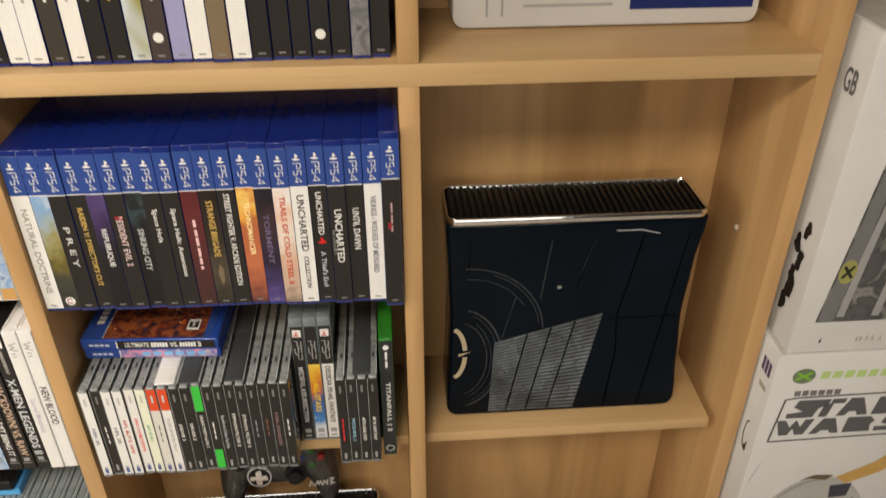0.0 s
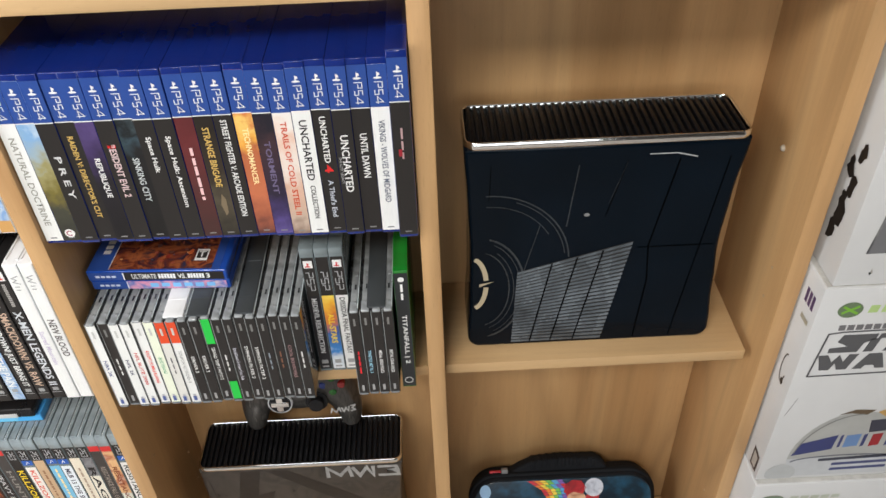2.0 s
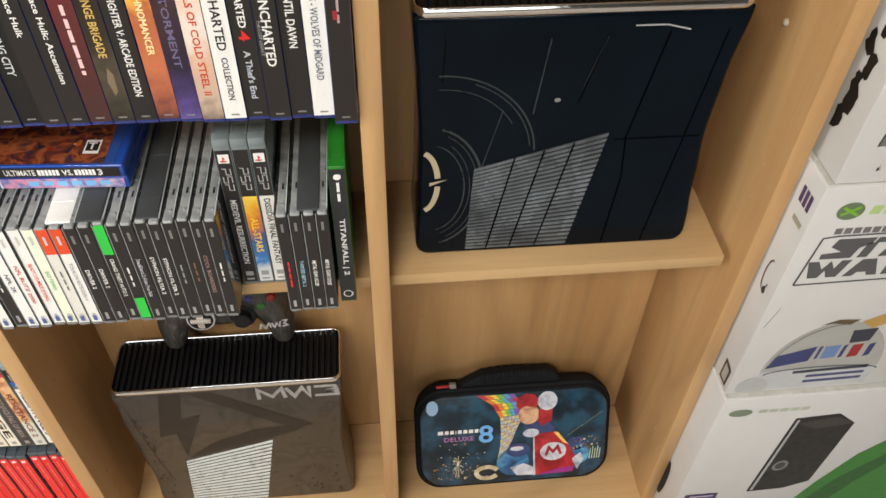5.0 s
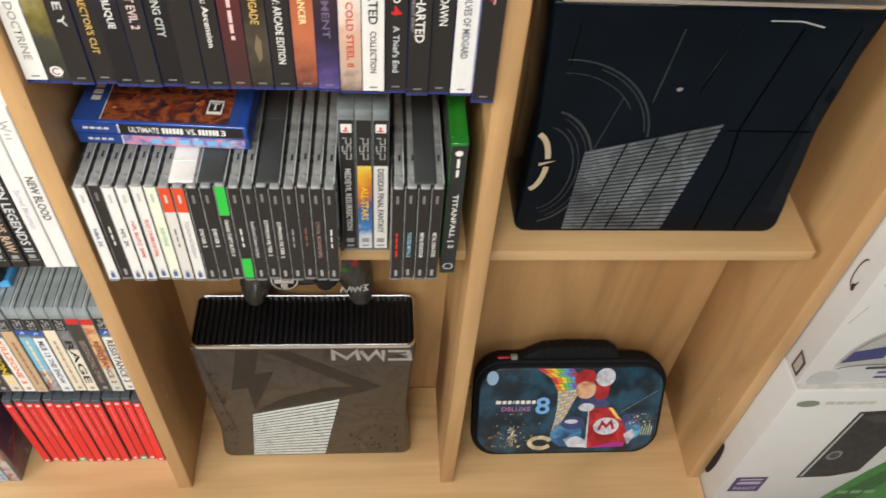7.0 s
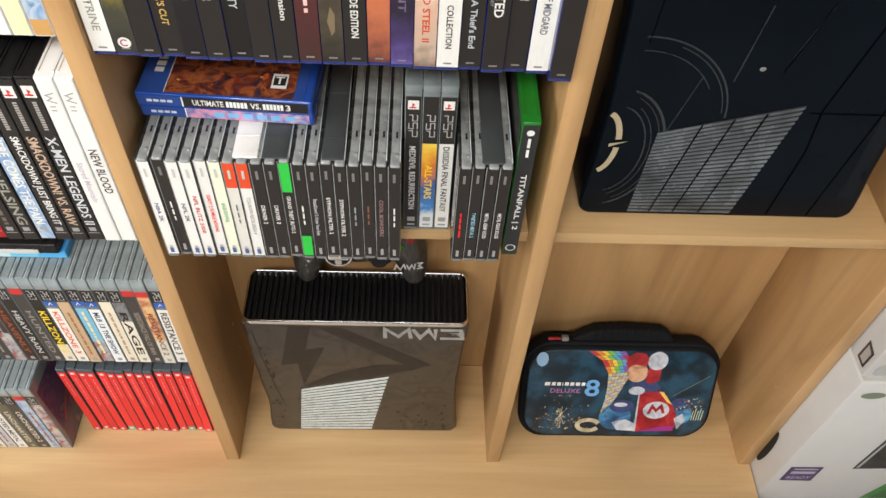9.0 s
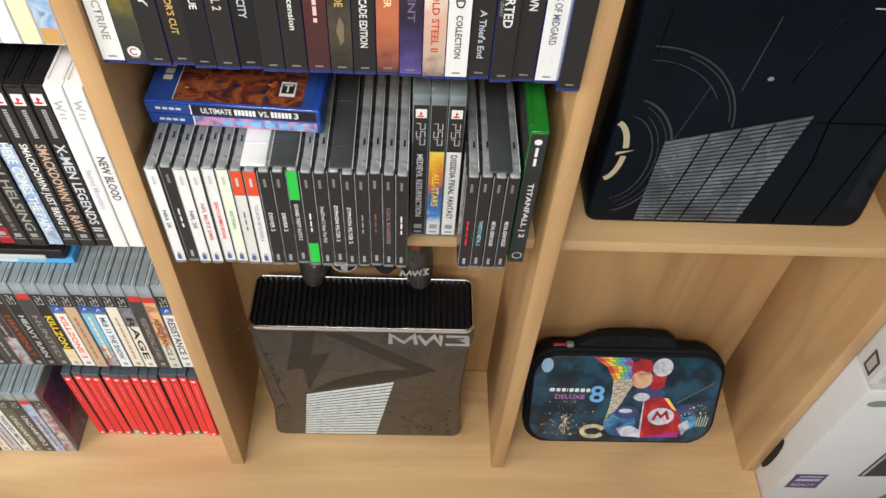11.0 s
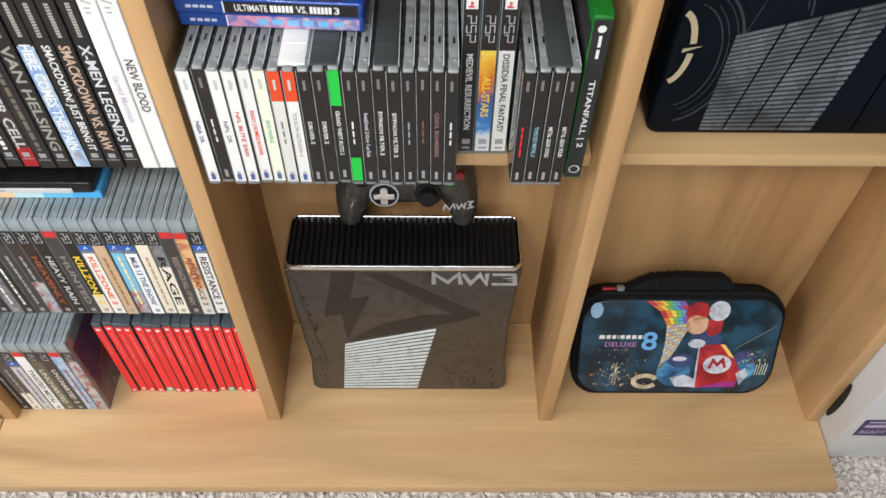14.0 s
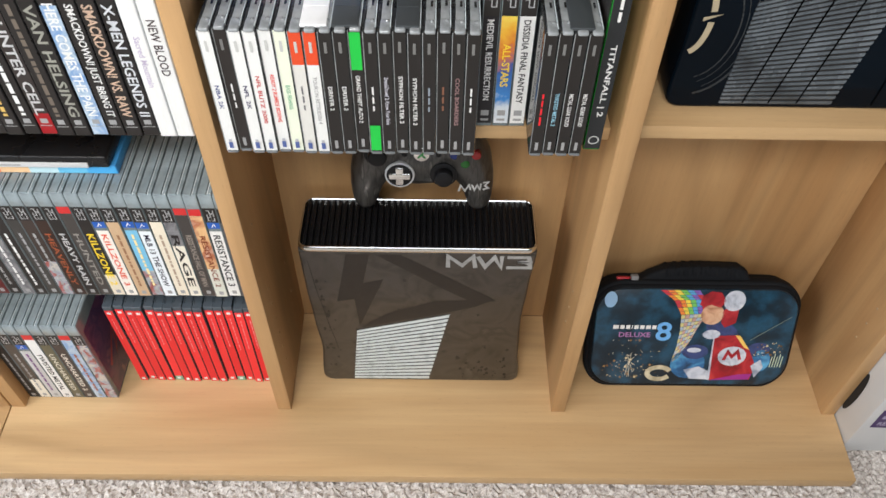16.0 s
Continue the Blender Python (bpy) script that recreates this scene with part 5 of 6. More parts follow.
# ---- soft carrying case ----
def carrying_case():
    root = thing("carrying_case", Matrix.Translation((0.1895, 0.0370, 0.0205)) @ Matrix.Rotation(radians(-25), 4, "X") @ Matrix.Translation((0, 0, 0.0125)) @ Matrix.Diagonal((0.965, 1, 0.945, 1)), "hard dark carrying case with glossy racing print leaning back", "carrying case")

    def rounded(w, h0, h1, r, n=7):
        return arc(w - r, h0 + r, r, r, -90, 0, n) + arc(w - r, h1 - r, r, r, 0, 90, n) + arc(-w + r, h1 - r, r, r, 90, 180, n) + arc(-w + r, h0 + r, r, r, 180, 270, n)
    part("zip", prism_bm(rounded(0.1430, -0.0150, 0.1590, 0.0430, 10), 0.0045, 0.022, 0.004, 3), SOFTBLACK, root, "black zip band")
    m, nt, p, add, link = nodes_of("night_print")
    tc, sep, r = add("ShaderNodeTexCoord"), add("ShaderNodeSeparateXYZ"), add("ShaderNodeValToRGB")
    n = add("ShaderNodeTexNoise")
    n.inputs["Scale"].default_value, n.inputs["Detail"].default_value = 28, 5
    link(tc.outputs["Object"], n.inputs["Vector"])
    for i, (pos, c) in enumerate(((0.30, (0.002, 0.006, 0.011)), (0.48, (0.004, 0.020, 0.036)), (0.62, (0.012, 0.066, 0.120)), (0.78, (0.006, 0.024, 0.040)))):
        e = r.color_ramp.elements[i] if i < 2 else r.color_ramp.elements.new(pos)
        e.position, e.color = pos, (*c, 1)
    link(n.outputs["Fac"], r.inputs[0]), link(r.outputs[0], p.inputs["Base Color"])
    p.inputs["Roughness"].default_value, p.inputs["Coat Weight"].default_value, p.inputs["Coat Roughness"].default_value = 0.32, 0.25, 0.12
    shell = part("shell", prism_bm(rounded(0.1400, -0.0105, 0.1550, 0.040, 10), -0.0018, 0.040, 0.0085, 6), SOFTBLACK, root, "black rubbed shell with a rounded rim")
    shell.data.shade_smooth()
    part("front_print", prism_bm(rounded(0.1352, -0.0030, 0.1508, 0.0365, 10), -0.0030, 0.0010, 0.0012, 3), m, root, "glossy night-blue printed front")
    Y = -0.0033

    def pr(name, pts, mat, k=0):
        part(name, poly_bm(pts, Y - 0.00015 * k), mat, root)
    # rainbow road in rows of small tiles
    cols = [rgb(196, 60, 70), rgb(226, 130, 60), rgb(232, 206, 80), rgb(120, 190, 96), rgb(90, 160, 206), rgb(130, 96, 176)]
    road = (((-0.054, 0.150), (-0.001, 0.150)), ((-0.033, 0.134), (0.009, 0.136)), ((-0.021, 0.111), (0.014, 0.114)), ((-0.0196, 0.085), (0.004, 0.0915)), ((-0.021, 0.059), (-0.004, 0.0686)), ((-0.026, 0.032), (-0.017, 0.040)))
    for seg, (a, b) in enumerate(zip(road, road[1:])):
        for k in range(6):
            for j in range(4):
                f0, f1, g0, g1 = k / 6, (k + 0.93) / 6, j / 4, (j + 0.9) / 4
                def at(f, g):
                    (lx, lz), (rx, rz) = [(a[i][0] * (1 - g) + b[i][0] * g, a[i][1] * (1 - g) + b[i][1] * g) for i in (0, 1)]
                    return (lx * (1 - f) + rx * f, lz * (1 - f) + rz * f)
                c = cols[(k + j // 2) % 6] if seg < 2 else [rgb(206, 196, 130), rgb(190, 150, 140), rgb(160, 176, 196), rgb(196, 190, 170)][(k + 2 * j) % 4]
                pr("rainbow_print", [at(f0, g0), at(f1, g0), at(f1, g1), at(f0, g1)], c)
    # racing car and driver as plain shapes
    RED = art("red_paint_print", [(0.16, 0.005, 0.008), (0.36, 0.012, 0.02), (0.50, 0.04, 0.04)], 45)
    BLUEG = art("blue_glow_print", [(0.01, 0.03, 0.07), (0.03, 0.13, 0.30), (0.12, 0.40, 0.62)], 45)
    SKIN = art("tan_print", [(0.35, 0.16, 0.08), (0.62, 0.36, 0.22), (0.70, 0.48, 0.33)], 60)
    PALE = art("pale_print", [(0.22, 0.25, 0.32), (0.50, 0.53, 0.60), (0.66, 0.67, 0.70)], 60)
    INDIGO = art("indigo_print", [(0.01, 0.015, 0.05), (0.04, 0.06, 0.18), (0.02, 0.03, 0.09)], 60)
    pr("car_print", arc(-0.002, 0.032, 0.024, 0.024, 0, 345, 18), BLUEG, 0)
    pr("car_print", arc(0.006, 0.052, 0.018, 0.012, 0, 345, 16), INDIGO, 1)
    pr("car_print", arc(0.004, 0.055, 0.010, 0.004, 10, 355, 12), PALE, 2)
    pr("car_print", arc(0.092, 0.056, 0.016, 0.012, 0, 345, 16), INDIGO, 0)
    pr("car_print", arc(0.098, 0.038, 0.014, 0.018, 0, 345, 16), BLUEG, 0)
    pr("car_print", [(0.0275, 0.0784), (0.0615, 0.0800), (0.0800, 0.0560), (0.0930, 0.0294), (0.0877, 0.0065), (0.0300, 0.0050)], RED, 1)
    pr("car_print", [(0.0275, 0.0784), (0.0290, 0.0784), (0.0320, 0.0050), (0.0285, 0.0050)], PALE, 2)
    pr("car_print", [(0.0570, 0.0800), (0.0640, 0.0790), (0.0800, 0.0560), (0.0720, 0.0600)], rgb(232, 190, 96), 2)
    pr("car_print", [(0.0320, 0.0050), (0.0860, 0.0065), (0.0900, 0.0160), (0.0700, 0.0150)], rgb(150, 50, 130), 2)
    pr("car_print", arc(0.0576, 0.0457, 0.0196, 0.0160, 0, 345, 22), PALE, 3)
    part("car_print", stroke_bm([(0.0465, 0.0390), (0.0510, 0.0530), (0.0575, 0.0450), (0.0640, 0.0540), (0.0690, 0.0400)], 0.0044, Y - 0.0008), RED, root)
    pr("car_print", [(-0.006, 0.022), (0.014, 0.028), (0.029, 0.020), (0.029, 0.006), (0.004, 0.007)], PALE, 2)
    pr("car_print", [(0.086, 0.030), (0.098, 0.040), (0.104, 0.028), (0.094, 0.010)], PALE, 2)
    pr("figure_print", [(0.012, 0.110), (0.024, 0.098), (0.046, 0.100), (0.058, 0.088), (0.060, 0.080), (0.018, 0.079)], INDIGO, 1)
    pr("figure_print", [(0.034, 0.118), (0.040, 0.126), (0.055, 0.122), (0.054, 0.100), (0.040, 0.092), (0.034, 0.100)], RED, 2)
    pr("figure_print", arc(0.0205, 0.113, 0.0155, 0.0165, 0, 345, 18), SKIN, 2)
    pr("figure_print", [(0.001, 0.128), (0.004, 0.142), (0.014, 0.149), (0.028, 0.147), (0.036, 0.134), (0.030, 0.124), (0.016, 0.128), (0.008, 0.124)], RED, 3)
    pr("figure_print", arc(0.0470, 0.1345, 0.0145, 0.0160, 0, 345, 18), PALE, 3)
    pr("figure_print", arc(0.0240, 0.0810, 0.0120, 0.0075, 0, 345, 14), PALE, 3)
    part("car_print", stroke_bm(arc(-0.040, 0.016, 0.016, 0.010, 20, 330, 16), 0.007, Y - 0.0004), art("tan_road_print", [(0.30, 0.24, 0.14), (0.62, 0.55, 0.38)], 90), root)
    pr("moon_print", arc(-0.118, 0.1345, 0.0085, 0.0125, 0, 345, 16), rgb(150, 184, 216), 1)
    part("streak_print", stroke_bm([(0.078, 0.072), (0.128, 0.110)], 0.0009, Y - 0.0004), rgb(120, 130, 120), root)
    # lights of a town and fireworks
    sp = random.Random(8)
    warm = [rgb(206, 186, 140), rgb(150, 116, 76), rgb(222, 214, 190), rgb(120, 88, 54), rgb(96, 76, 50)]
    for k in range(190):
        west = k < 140
        cx = sp.gauss(-0.082, 0.026) if west else sp.uniform(0.086, 0.126)
        cz = min(abs(sp.gauss(0, 0.028)) + 0.008, 0.07) if west else sp.uniform(0.046, 0.068)
        if not -0.120 < cx < 0.128 or -0.026 < cx < 0.03:
            continue
        q = sp.uniform(0.0004, 0.0013) if k % 9 else 0.0022
        pr("spark_print", [(cx - q, cz), (cx, cz - q), (cx + q, cz), (cx, cz + q)], sp.choice(warm), 1 + k % 3)
    for k in range(9):
        a = k * 0.7
        part("spark_print", stroke_bm([(-0.083, 0.036), (-0.083 + 0.008 * math.cos(a), 0.030 + 0.020 * math.sin(a))], 0.0006, Y - 0.0007), warm[2], root)
    for k in range(5):
        part("spark_print", stroke_bm([(0.112 + k * 0.0036, 0.028), (0.1135 + k * 0.0036, 0.046 + 0.004 * (k % 2))], 0.0013, Y - 0.0007), rgb(186, 196, 170), root)
    # title line as plain bars, then the words that can be read
    for k, wd in enumerate((0.0092, 0.0072, 0.0070, 0.0028, 0.0074, 0.0074, 0.0078, 0.0070, 0.0064)):
        x0 = -0.111 + sum((0.0092, 0.0072, 0.0070, 0.0028, 0.0074, 0.0074, 0.0078, 0.0070, 0.0064)[:k]) + 0.0006 * k
        pr("title_print", [(x0, 0.0885), (x0 + wd - 0.0016, 0.0885), (x0 + wd - 0.0012, 0.0945), (x0 + 0.0004, 0.0945)], WHITE, 2)
    part("title", WORDS["DELUXE"], rgb(170, 120, 170), root, "", Matrix.Translation((-0.102, Y - 0.0006, 0.0755)) @ ACROSS @ Matrix.Diagonal((0.043, 0.0078, 1, 1)))
    part("title", WORDS["8"], rgb(110, 170, 226), root, "", Matrix.Translation((-0.052, Y - 0.0006, 0.070)) @ ACROSS @ Matrix.Diagonal((0.021, 0.030, 1, 1)))
    # handle: a padded loop standing from the top edge
    arch = [(-0.090, 0.150), (-0.066, 0.166), (-0.044, 0.176), (0.000, 0.1790), (0.052, 0.1780), (0.064, 0.170), (0.0755, 0.150)]
    handle = part("handle", prism_bm(arch, 0.010, 0.030, 0.005, 3), SOFTBLACK, root, "padded black carrying handle")
    for k in range(9):
        x = -0.046 + k * 0.0115
        z = 0.1765 + 0.0042 * math.sin(math.pi * (k + 1) / 9.5)
        part("grip_rib", box_bm(x, x + 0.0065, 0.0085, 0.0285, z - 0.0150, z - 0.0015, 0.0016), SOFTBLACK, handle)
    part("zip_slider", box_bm(-0.092, -0.082, 0.006, 0.014, 0.1585, 0.1655, 0.0014), GREYPRINT, root, "grey zip slider")
    part("zip_pull", box_bm(-0.110, -0.092, 0.010, 0.015, 0.1570, 0.1610, 0.0012), plain("red_zip_pull", (0.45, 0.02, 0.03), 0.4), root, "red zip pull")
    return root


carrying_case()


# ---- cartons stacked beside the bookcase ----
def carton(z0, z1, dx, dy, label):
    root = thing("console_carton", Matrix.Translation((0.390 + dx, -0.040 + dy, z0)), label, "box", "stack of console cartons")
    h = z1 - z0
    part("carton", box_bm(0, 0.40, 0, 0.20, 0.0003, h - 0.0003, 0.0016, 2), CARD, root)
    part("lid_flap", box_bm(0.003, 0.397, 0.003, 0.197, h - 0.0004, h + 0.0004), CARDEDGE, root, "tucked carton flap")
    return root, h


SIDE = Matrix.Translation((-0.0004, 0, 0)) @ Matrix.Rotation(radians(-90), 4, "Z")


def pr(root, name, pts, mat, k=0):
    part(name, poly_bm([(max(x, 0.003), max(z, 0.003)) for x, z in pts], -0.0003 - 0.00015 * k), mat, root)


def ps(root, name, pts, mat, k=0):
    """A print on the side that faces the bookcase: (depth, height)."""
    part(name, poly_bm([(-y, z) for y, z in pts], -0.0002 - 0.00015 * k), mat, root, "", SIDE)


PALEGREEN, BADGE = rgb(172, 198, 128), rgb(66, 44, 92)
BOXGREY = rgb(86, 86, 88)
b1, h1 = carton(0.0, 0.338, -0.0036, -0.002, "white console carton with green corner on the carpet")
pr(b1, "console_print", [(0.094, 0.108), (0.099, 0.289), (0.151, 0.293), (0.178, 0.269), (0.174, 0.125), (0.142, 0.110)], rgb(36, 34, 34))
pr(b1, "console_print", [(0.0975, 0.112), (0.1025, 0.285), (0.1055, 0.285), (0.1015, 0.112)], rgb(170, 172, 174), 1)
pr(b1, "console_print", [(0.106, 0.278), (0.152, 0.286), (0.178, 0.268), (0.130, 0.262)], rgb(60, 58, 58), 1)
pr(b1, "emblem", arc(0.118, 0.175, 0.010, 0.013, 0, 345, 16), rgb(120, 122, 118), 2)
pr(b1, "emblem", arc(0.118, 0.175, 0.0065, 0.0085, 0, 345, 14), rgb(60, 60, 58), 3)
pr(b1, "green_corner", [(0.150, 0.006), (0.162, 0.050), (0.185, 0.120), (0.215, 0.190), (0.265, 0.250), (0.395, 0.320), (0.395, 0.006)], rgb(58, 124, 54))
pr(b1, "green_corner", [(0.162, 0.006), (0.182, 0.060), (0.214, 0.130), (0.260, 0.190), (0.30, 0.22), (0.24, 0.11), (0.20, 0.006)], rgb(40, 92, 42), 1)
pr(b1, "emblem", arc(0.026, 0.310, 0.014, 0.0075, 0, 345, 18), rgb(118, 132, 112), 1)
for k in range(5):
    pr(b1, "brand_print", [(0.047 + k * 0.0125, 0.307), (0.057 + k * 0.0125, 0.307), (0.058 + k * 0.0125, 0.314), (0.048 + k * 0.0125, 0.314)], rgb(178, 184, 168))
pr(b1, "badge", [(0.011, 0.068), (0.055, 0.066), (0.055, 0.112), (0.011, 0.112)], BADGE)
pr(b1, "badge_line", [(0.018, 0.103), (0.050, 0.103), (0.050, 0.1065), (0.018, 0.1065)], rgb(190, 184, 200), 1)
pr(b1, "small_print", [(0.017, 0.090), (0.050, 0.090), (0.050, 0.098), (0.017, 0.098)], rgb(176, 168, 190), 1)
part("title", WORDS["READY"], rgb(176, 168, 190), b1, "", Matrix.Translation((0.017, -0.0007, 0.074)) @ ACROSS @ Matrix.Diagonal((0.033, 0.009, 1, 1)))
for k in range(3):
    pr(b1, "small_print", [(0.175 + k * 0.02, 0.052), (0.19 + k * 0.02, 0.052), (0.19 + k * 0.02, 0.062), (0.175 + k * 0.02, 0.062)], rgb(120, 160, 110), 2)
ps(b1, "hand_hole", arc(0.040, 0.086, 0.0085, 0.042, 0, 345, 20), plain("hole_shade", (0.012, 0.010, 0.009), 0.8))

b2, h2 = carton(0.3385, 0.648, -0.002, 0.006, "white console carton with grey and blue artwork")
frame_pts = [(0.014, 0.187), (0.020, 0.250), (0.034, 0.252), (0.300, 0.256), (0.300, 0.193), (0.014, 0.187)]
part("frame_print", stroke_bm([(x, z - 0.002) for x, z in frame_pts], 0.0022, -0.0004), BOXGREY, b2)
LOGO = ((0.034, 0.219, ((0, 0), (0.030, 0), (0.034, 0.013), (0.044, 0.018), (0.046, 0.026), (0.010, 0.026), (0.006, 0.016), (0.018, 0.009), (0, 0.007))),
        (0.066, 0.219, ((0.004, 0), (0.014, 0), (0.018, 0.019), (0.030, 0.019), (0.031, 0.026), (0.016, 0.026), (0.014, 0.019), (0.008, 0.019))),
        (0.090, 0.219, ((0, 0), (0.010, 0), (0.014, 0.006), (0.022, 0.006), (0.024, 0), (0.036, 0), (0.026, 0.026), (0.012, 0.026))),
        (0.130, 0.219, ((0, 0), (0.034, 0), (0.034, 0.008), (0.028, 0.012), (0.034, 0.018), (0.030, 0.026), (0.004, 0.026))),
        (0.026, 0.193, ((0.006, 0), (0.016, 0), (0.020, 0.010), (0.024, 0), (0.034, 0), (0.042, 0.023), (0.032, 0.023), (0.028, 0.012), (0.022, 0.023), (0.016, 0.012), (0.010, 0.023), (0, 0.023))),
        (0.066, 0.193, ((0, 0), (0.010, 0), (0.013, 0.005), (0.022, 0.005), (0.024, 0), (0.034, 0), (0.026, 0.023), (0.012, 0.023))),
        (0.104, 0.193, ((0, 0), (0.032, 0), (0.030, 0.010), (0.034, 0.016), (0.028, 0.023), (0.002, 0.023))),
        (0.140, 0.193, ((0, 0), (0.030, 0), (0.036, 0.010), (0.022, 0.016), (0.040, 0.016), (0.040, 0.023), (0.010, 0.023), (0.006, 0.012), (0.020, 0.007), (0, 0.007))))
for x0, z0, pts in LOGO:
    pr(b2, "title_print", [(x0 + px - 0.008, z0 + pz + 0.001) for px, pz in pts], BOXGREY, 1)
for k in range(6):
    pr(b2, "brand_print", [(0.0275 + k * 0.0088, 0.2525), (0.0345 + k * 0.0088, 0.2525), (0.0345 + k * 0.0088, 0.2600), (0.0275 + k * 0.0088, 0.2600)], rgb(110, 108, 110))
pr(b2, "emblem", arc(0.032, 0.281, 0.0125, 0.0105, 0, 345, 18), rgb(104, 122, 92), 1)
part("emblem", stroke_bm([(0.024, 0.277), (0.040, 0.286)], 0.003, -0.0009), rgb(120, 176, 60), b2)
part("emblem", stroke_bm([(0.040, 0.276), (0.024, 0.286)], 0.003, -0.0010), rgb(120, 176, 60), b2)
for k in range(6):
    pr(b2, "brand_print", [(0.050 + k * 0.013, 0.276), (0.0595 + k * 0.013, 0.276), (0.061 + k * 0.013, 0.286), (0.0515 + k * 0.013, 0.286)], PALEGREEN)
# dome artwork as plain bands
def drawn_in(pts):
    return [(0.094 + (x - 0.112) * 0.825, z) for x, z in pts]


def pr_dome(name, pts, mat, k=0):
    pr(b2, name, drawn_in(pts), mat, k)


dome = arc(0.112, 0.040, 0.080, 0.082, 0, 180, 18)
pr_dome("dome_print", dome, rgb(168, 168, 164))
pr_dome("dome_print", [(0.032, 0.040), (0.192, 0.040), (0.190, 0.006), (0.040, 0.006)], rgb(186, 188, 190))
pr_dome("dome_print", arc(0.030, 0.012, 0.022, 0.018, 0, 345, 14), rgb(176, 178, 178), 1)
pr_dome("blue_band", [(0.036, 0.046), (0.090, 0.056), (0.092, 0.082), (0.042, 0.068)], rgb(56, 62, 108), 1)
for x0, x1, c in ((0.096, 0.100, (56, 62, 108)), (0.104, 0.124, (104, 134, 178)), (0.128, 0.133, (56, 62, 108)), (0.140, 0.154, (150, 40, 46)), (0.162, 0.170, (56, 62, 108))):
    pr_dome("blue_band", [(x0, 0.058), (x1, 0.060), (x1, 0.082), (x0, 0.080)], rgb(*c), 1)
pr_dome("dome_print", [(0.132, 0.084), (0.158, 0.086), (0.160, 0.108), (0.128, 0.106)], rgb(58, 58, 70), 1)
for k in range(3):
    pr_dome("blue_band", [(0.100, 0.014 + k * 0.010), (0.180, 0.016 + k * 0.010), (0.180, 0.021 + k * 0.010), (0.100, 0.019 + k * 0.010)], rgb(70, 76, 116), 1)
pr_dome("gold_print", [(0.080, 0.118), (0.100, 0.126), (0.128, 0.124), (0.118, 0.116), (0.096, 0.120)], rgb(96, 80, 60), 1)
pr_dome("gold_print", [(0.132, 0.120), (0.180, 0.142), (0.240, 0.190), (0.250, 0.176), (0.196, 0.126), (0.150, 0.108)], rgb(186, 148, 84), 1)
part("dome_line", stroke_bm(drawn_in(arc(0.116, 0.034, 0.078, 0.010, 178, 2, 14)), 0.0020, -0.0008), rgb(96, 98, 110), b2)
part("dome_line", stroke_bm(drawn_in(arc(0.116, 0.038, 0.079, 0.080, 170, 92, 12)), 0.0016, -0.0008), rgb(120, 120, 118), b2)
part("dome_line", stroke_bm(drawn_in([(0.078, 0.036), (0.180, 0.040)]), 0.0050, -0.0008), rgb(60, 62, 74), b2)
part("scratch", stroke_bm([(0.006, 0.121), (0.014, 0.151)], 0.0007, -0.0004), rgb(120, 118, 116), b2)
ps(b2, "side_mark", [(0.006, 0.008), (0.022, 0.008), (0.022, 0.040), (0.006, 0.036)], rgb(70, 60, 60))
ps(b2, "side_mark", [(0.009, 0.012), (0.019, 0.012), (0.019, 0.035), (0.009, 0.032)], rgb(170, 166, 160), 1)
part("side_mark", stroke_bm([(-y, z) for y, z in arc(0.020, 0.178, 0.006, 0.020, 100, -160, 12)], 0.0016, -0.0004), rgb(60, 56, 56), b2, "", SIDE)
ps(b2, "side_mark", arc(0.017, 0.160, 0.003, 0.005, 0, 345, 10), rgb(40, 36, 36))
for k in range(3):
    ps(b2, "brand_print", [(0.022 - k * 0.007, 0.272), (0.027 - k * 0.007, 0.272), (0.027 - k * 0.007, 0.290), (0.022 - k * 0.007, 0.290)], rgb(80, 60, 100))
ps(b2, "small_print", [(0.008, 0.252), (0.024, 0.252), (0.024, 0.258), (0.008, 0.258)], rgb(160, 156, 140))

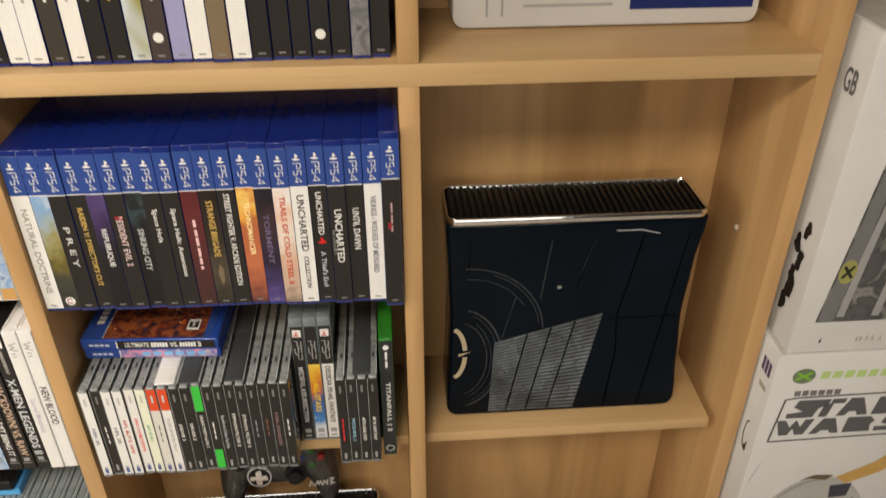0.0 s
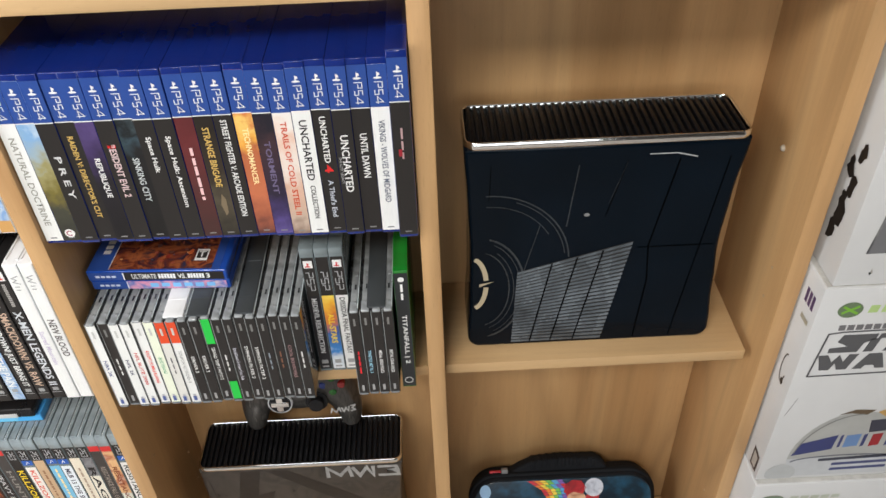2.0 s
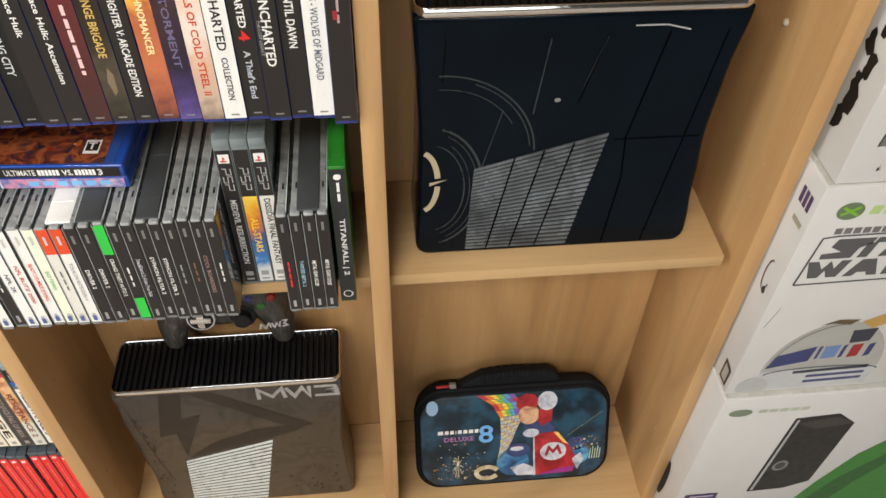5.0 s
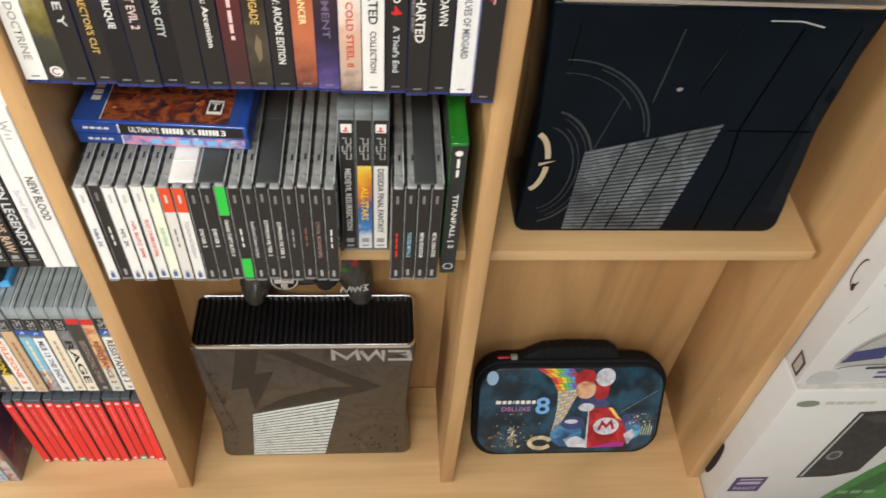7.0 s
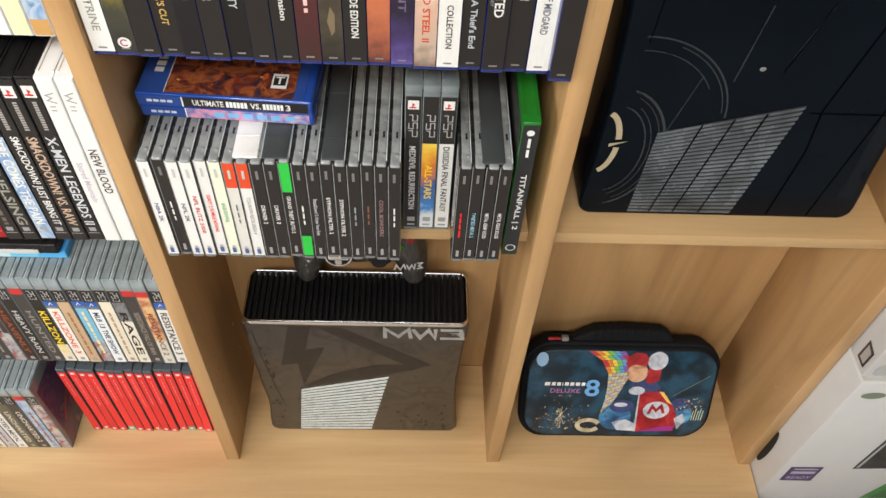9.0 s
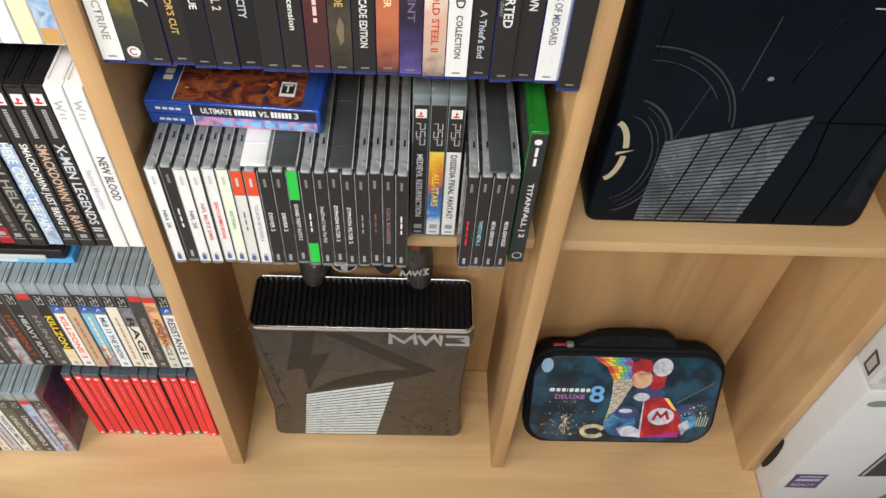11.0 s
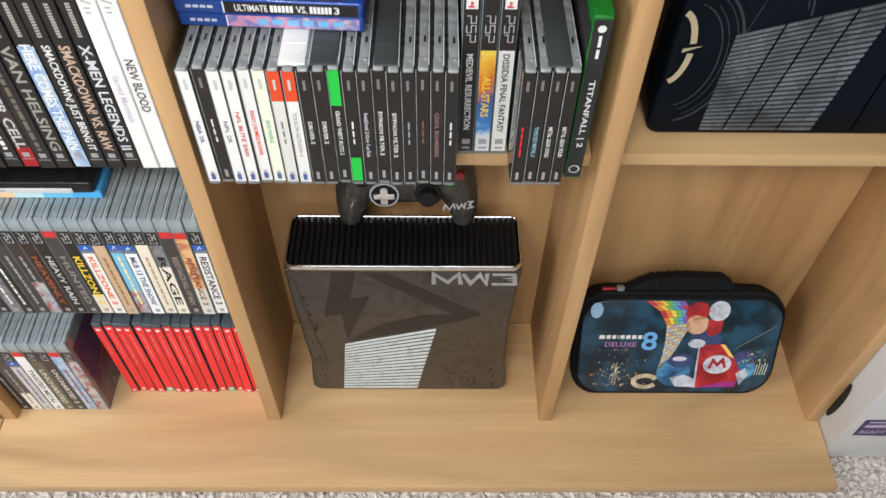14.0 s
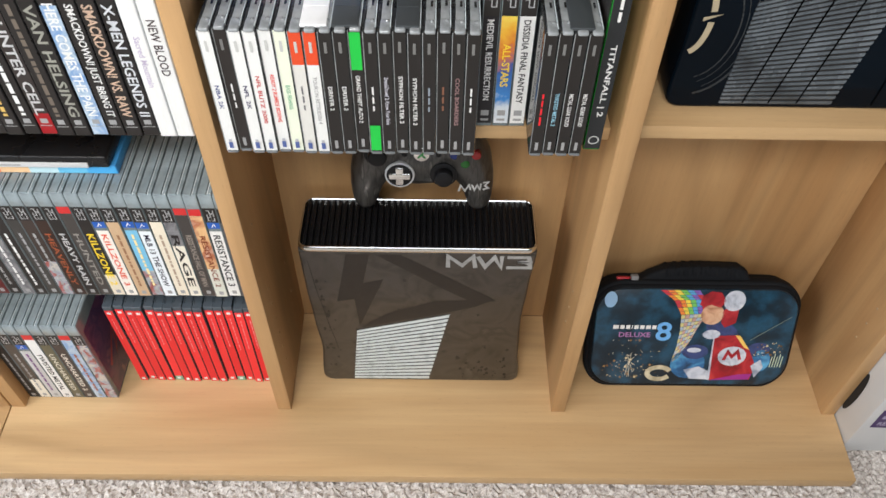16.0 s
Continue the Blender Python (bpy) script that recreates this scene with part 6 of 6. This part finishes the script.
b3, h3 = carton(0.6485, 0.985, 0.005, 0.009, "scuffed white console carton with grey console artwork")
pr(b3, "console_print", [(0.020, 0.040), (0.030, 0.130), (0.040, 0.228), (0.300, 0.236), (0.300, 0.040)], art("cover_art_scuffed_grey", [(0.03, 0.03, 0.032), (0.09, 0.09, 0.092), (0.05, 0.05, 0.052), (0.22, 0.22, 0.21), (0.12, 0.12, 0.12)], 38, 0.4, (1, 1, 1), 8))
for k in range(3):
    pr(b3, "console_print", [(0.040 + k * 0.036, 0.046), (0.048 + k * 0.036, 0.046), (0.062 + k * 0.036, 0.222), (0.054 + k * 0.036, 0.222)], rgb(150, 150, 150), 1)
pr(b3, "console_print", [(0.022, 0.040), (0.038, 0.040), (0.056, 0.222), (0.042, 0.226), (0.032, 0.130)], rgb(110, 110, 112), 1)
pr(b3, "emblem", arc(0.037, 0.101, 0.009, 0.014, 0, 345, 16), rgb(150, 148, 90), 2)
part("emblem", stroke_bm([(0.032, 0.094), (0.042, 0.108)], 0.003, -0.0010), rgb(40, 40, 36), b3)
part("emblem", stroke_bm([(0.042, 0.094), (0.032, 0.108)], 0.003, -0.0011), rgb(40, 40, 36), b3)
pr(b3, "brand_print", [(0.085, 0.285), (0.110, 0.285), (0.110, 0.300), (0.085, 0.300)], rgb(150, 160, 130))
part("title", WORDS["GB"], rgb(100, 100, 100), b3, "", SIDE @ Matrix.Translation((-0.034, -0.0004, 0.275)) @ ACROSS @ Matrix.Diagonal((0.020, 0.022, 1, 1)))
tear = random.Random(2)
for k in range(12):
    cy, cz = tear.uniform(0.020, 0.034), 0.045 + k * 0.0085
    q = tear.uniform(0.006, 0.010)
    ps(b3, "torn_patch", [(cy + q * tear.uniform(0.4, 1) * math.cos(a), cz + 1.5 * q * tear.uniform(0.4, 1) * math.sin(a)) for a in [i * 0.9 for i in range(7)]], rgb(34, 30, 28), k % 3)
for k in range(14):
    cx = tear.uniform(0.005, 0.2)
    q = tear.uniform(0.001, 0.003)
    pr(b3, "scuff", [(cx + q * tear.uniform(0.4, 1.4) * math.cos(a), 0.012 + tear.uniform(0, 0.008) + q * math.sin(a)) for a in [i * 0.9 for i in range(7)]], rgb(170, 166, 158), 1)
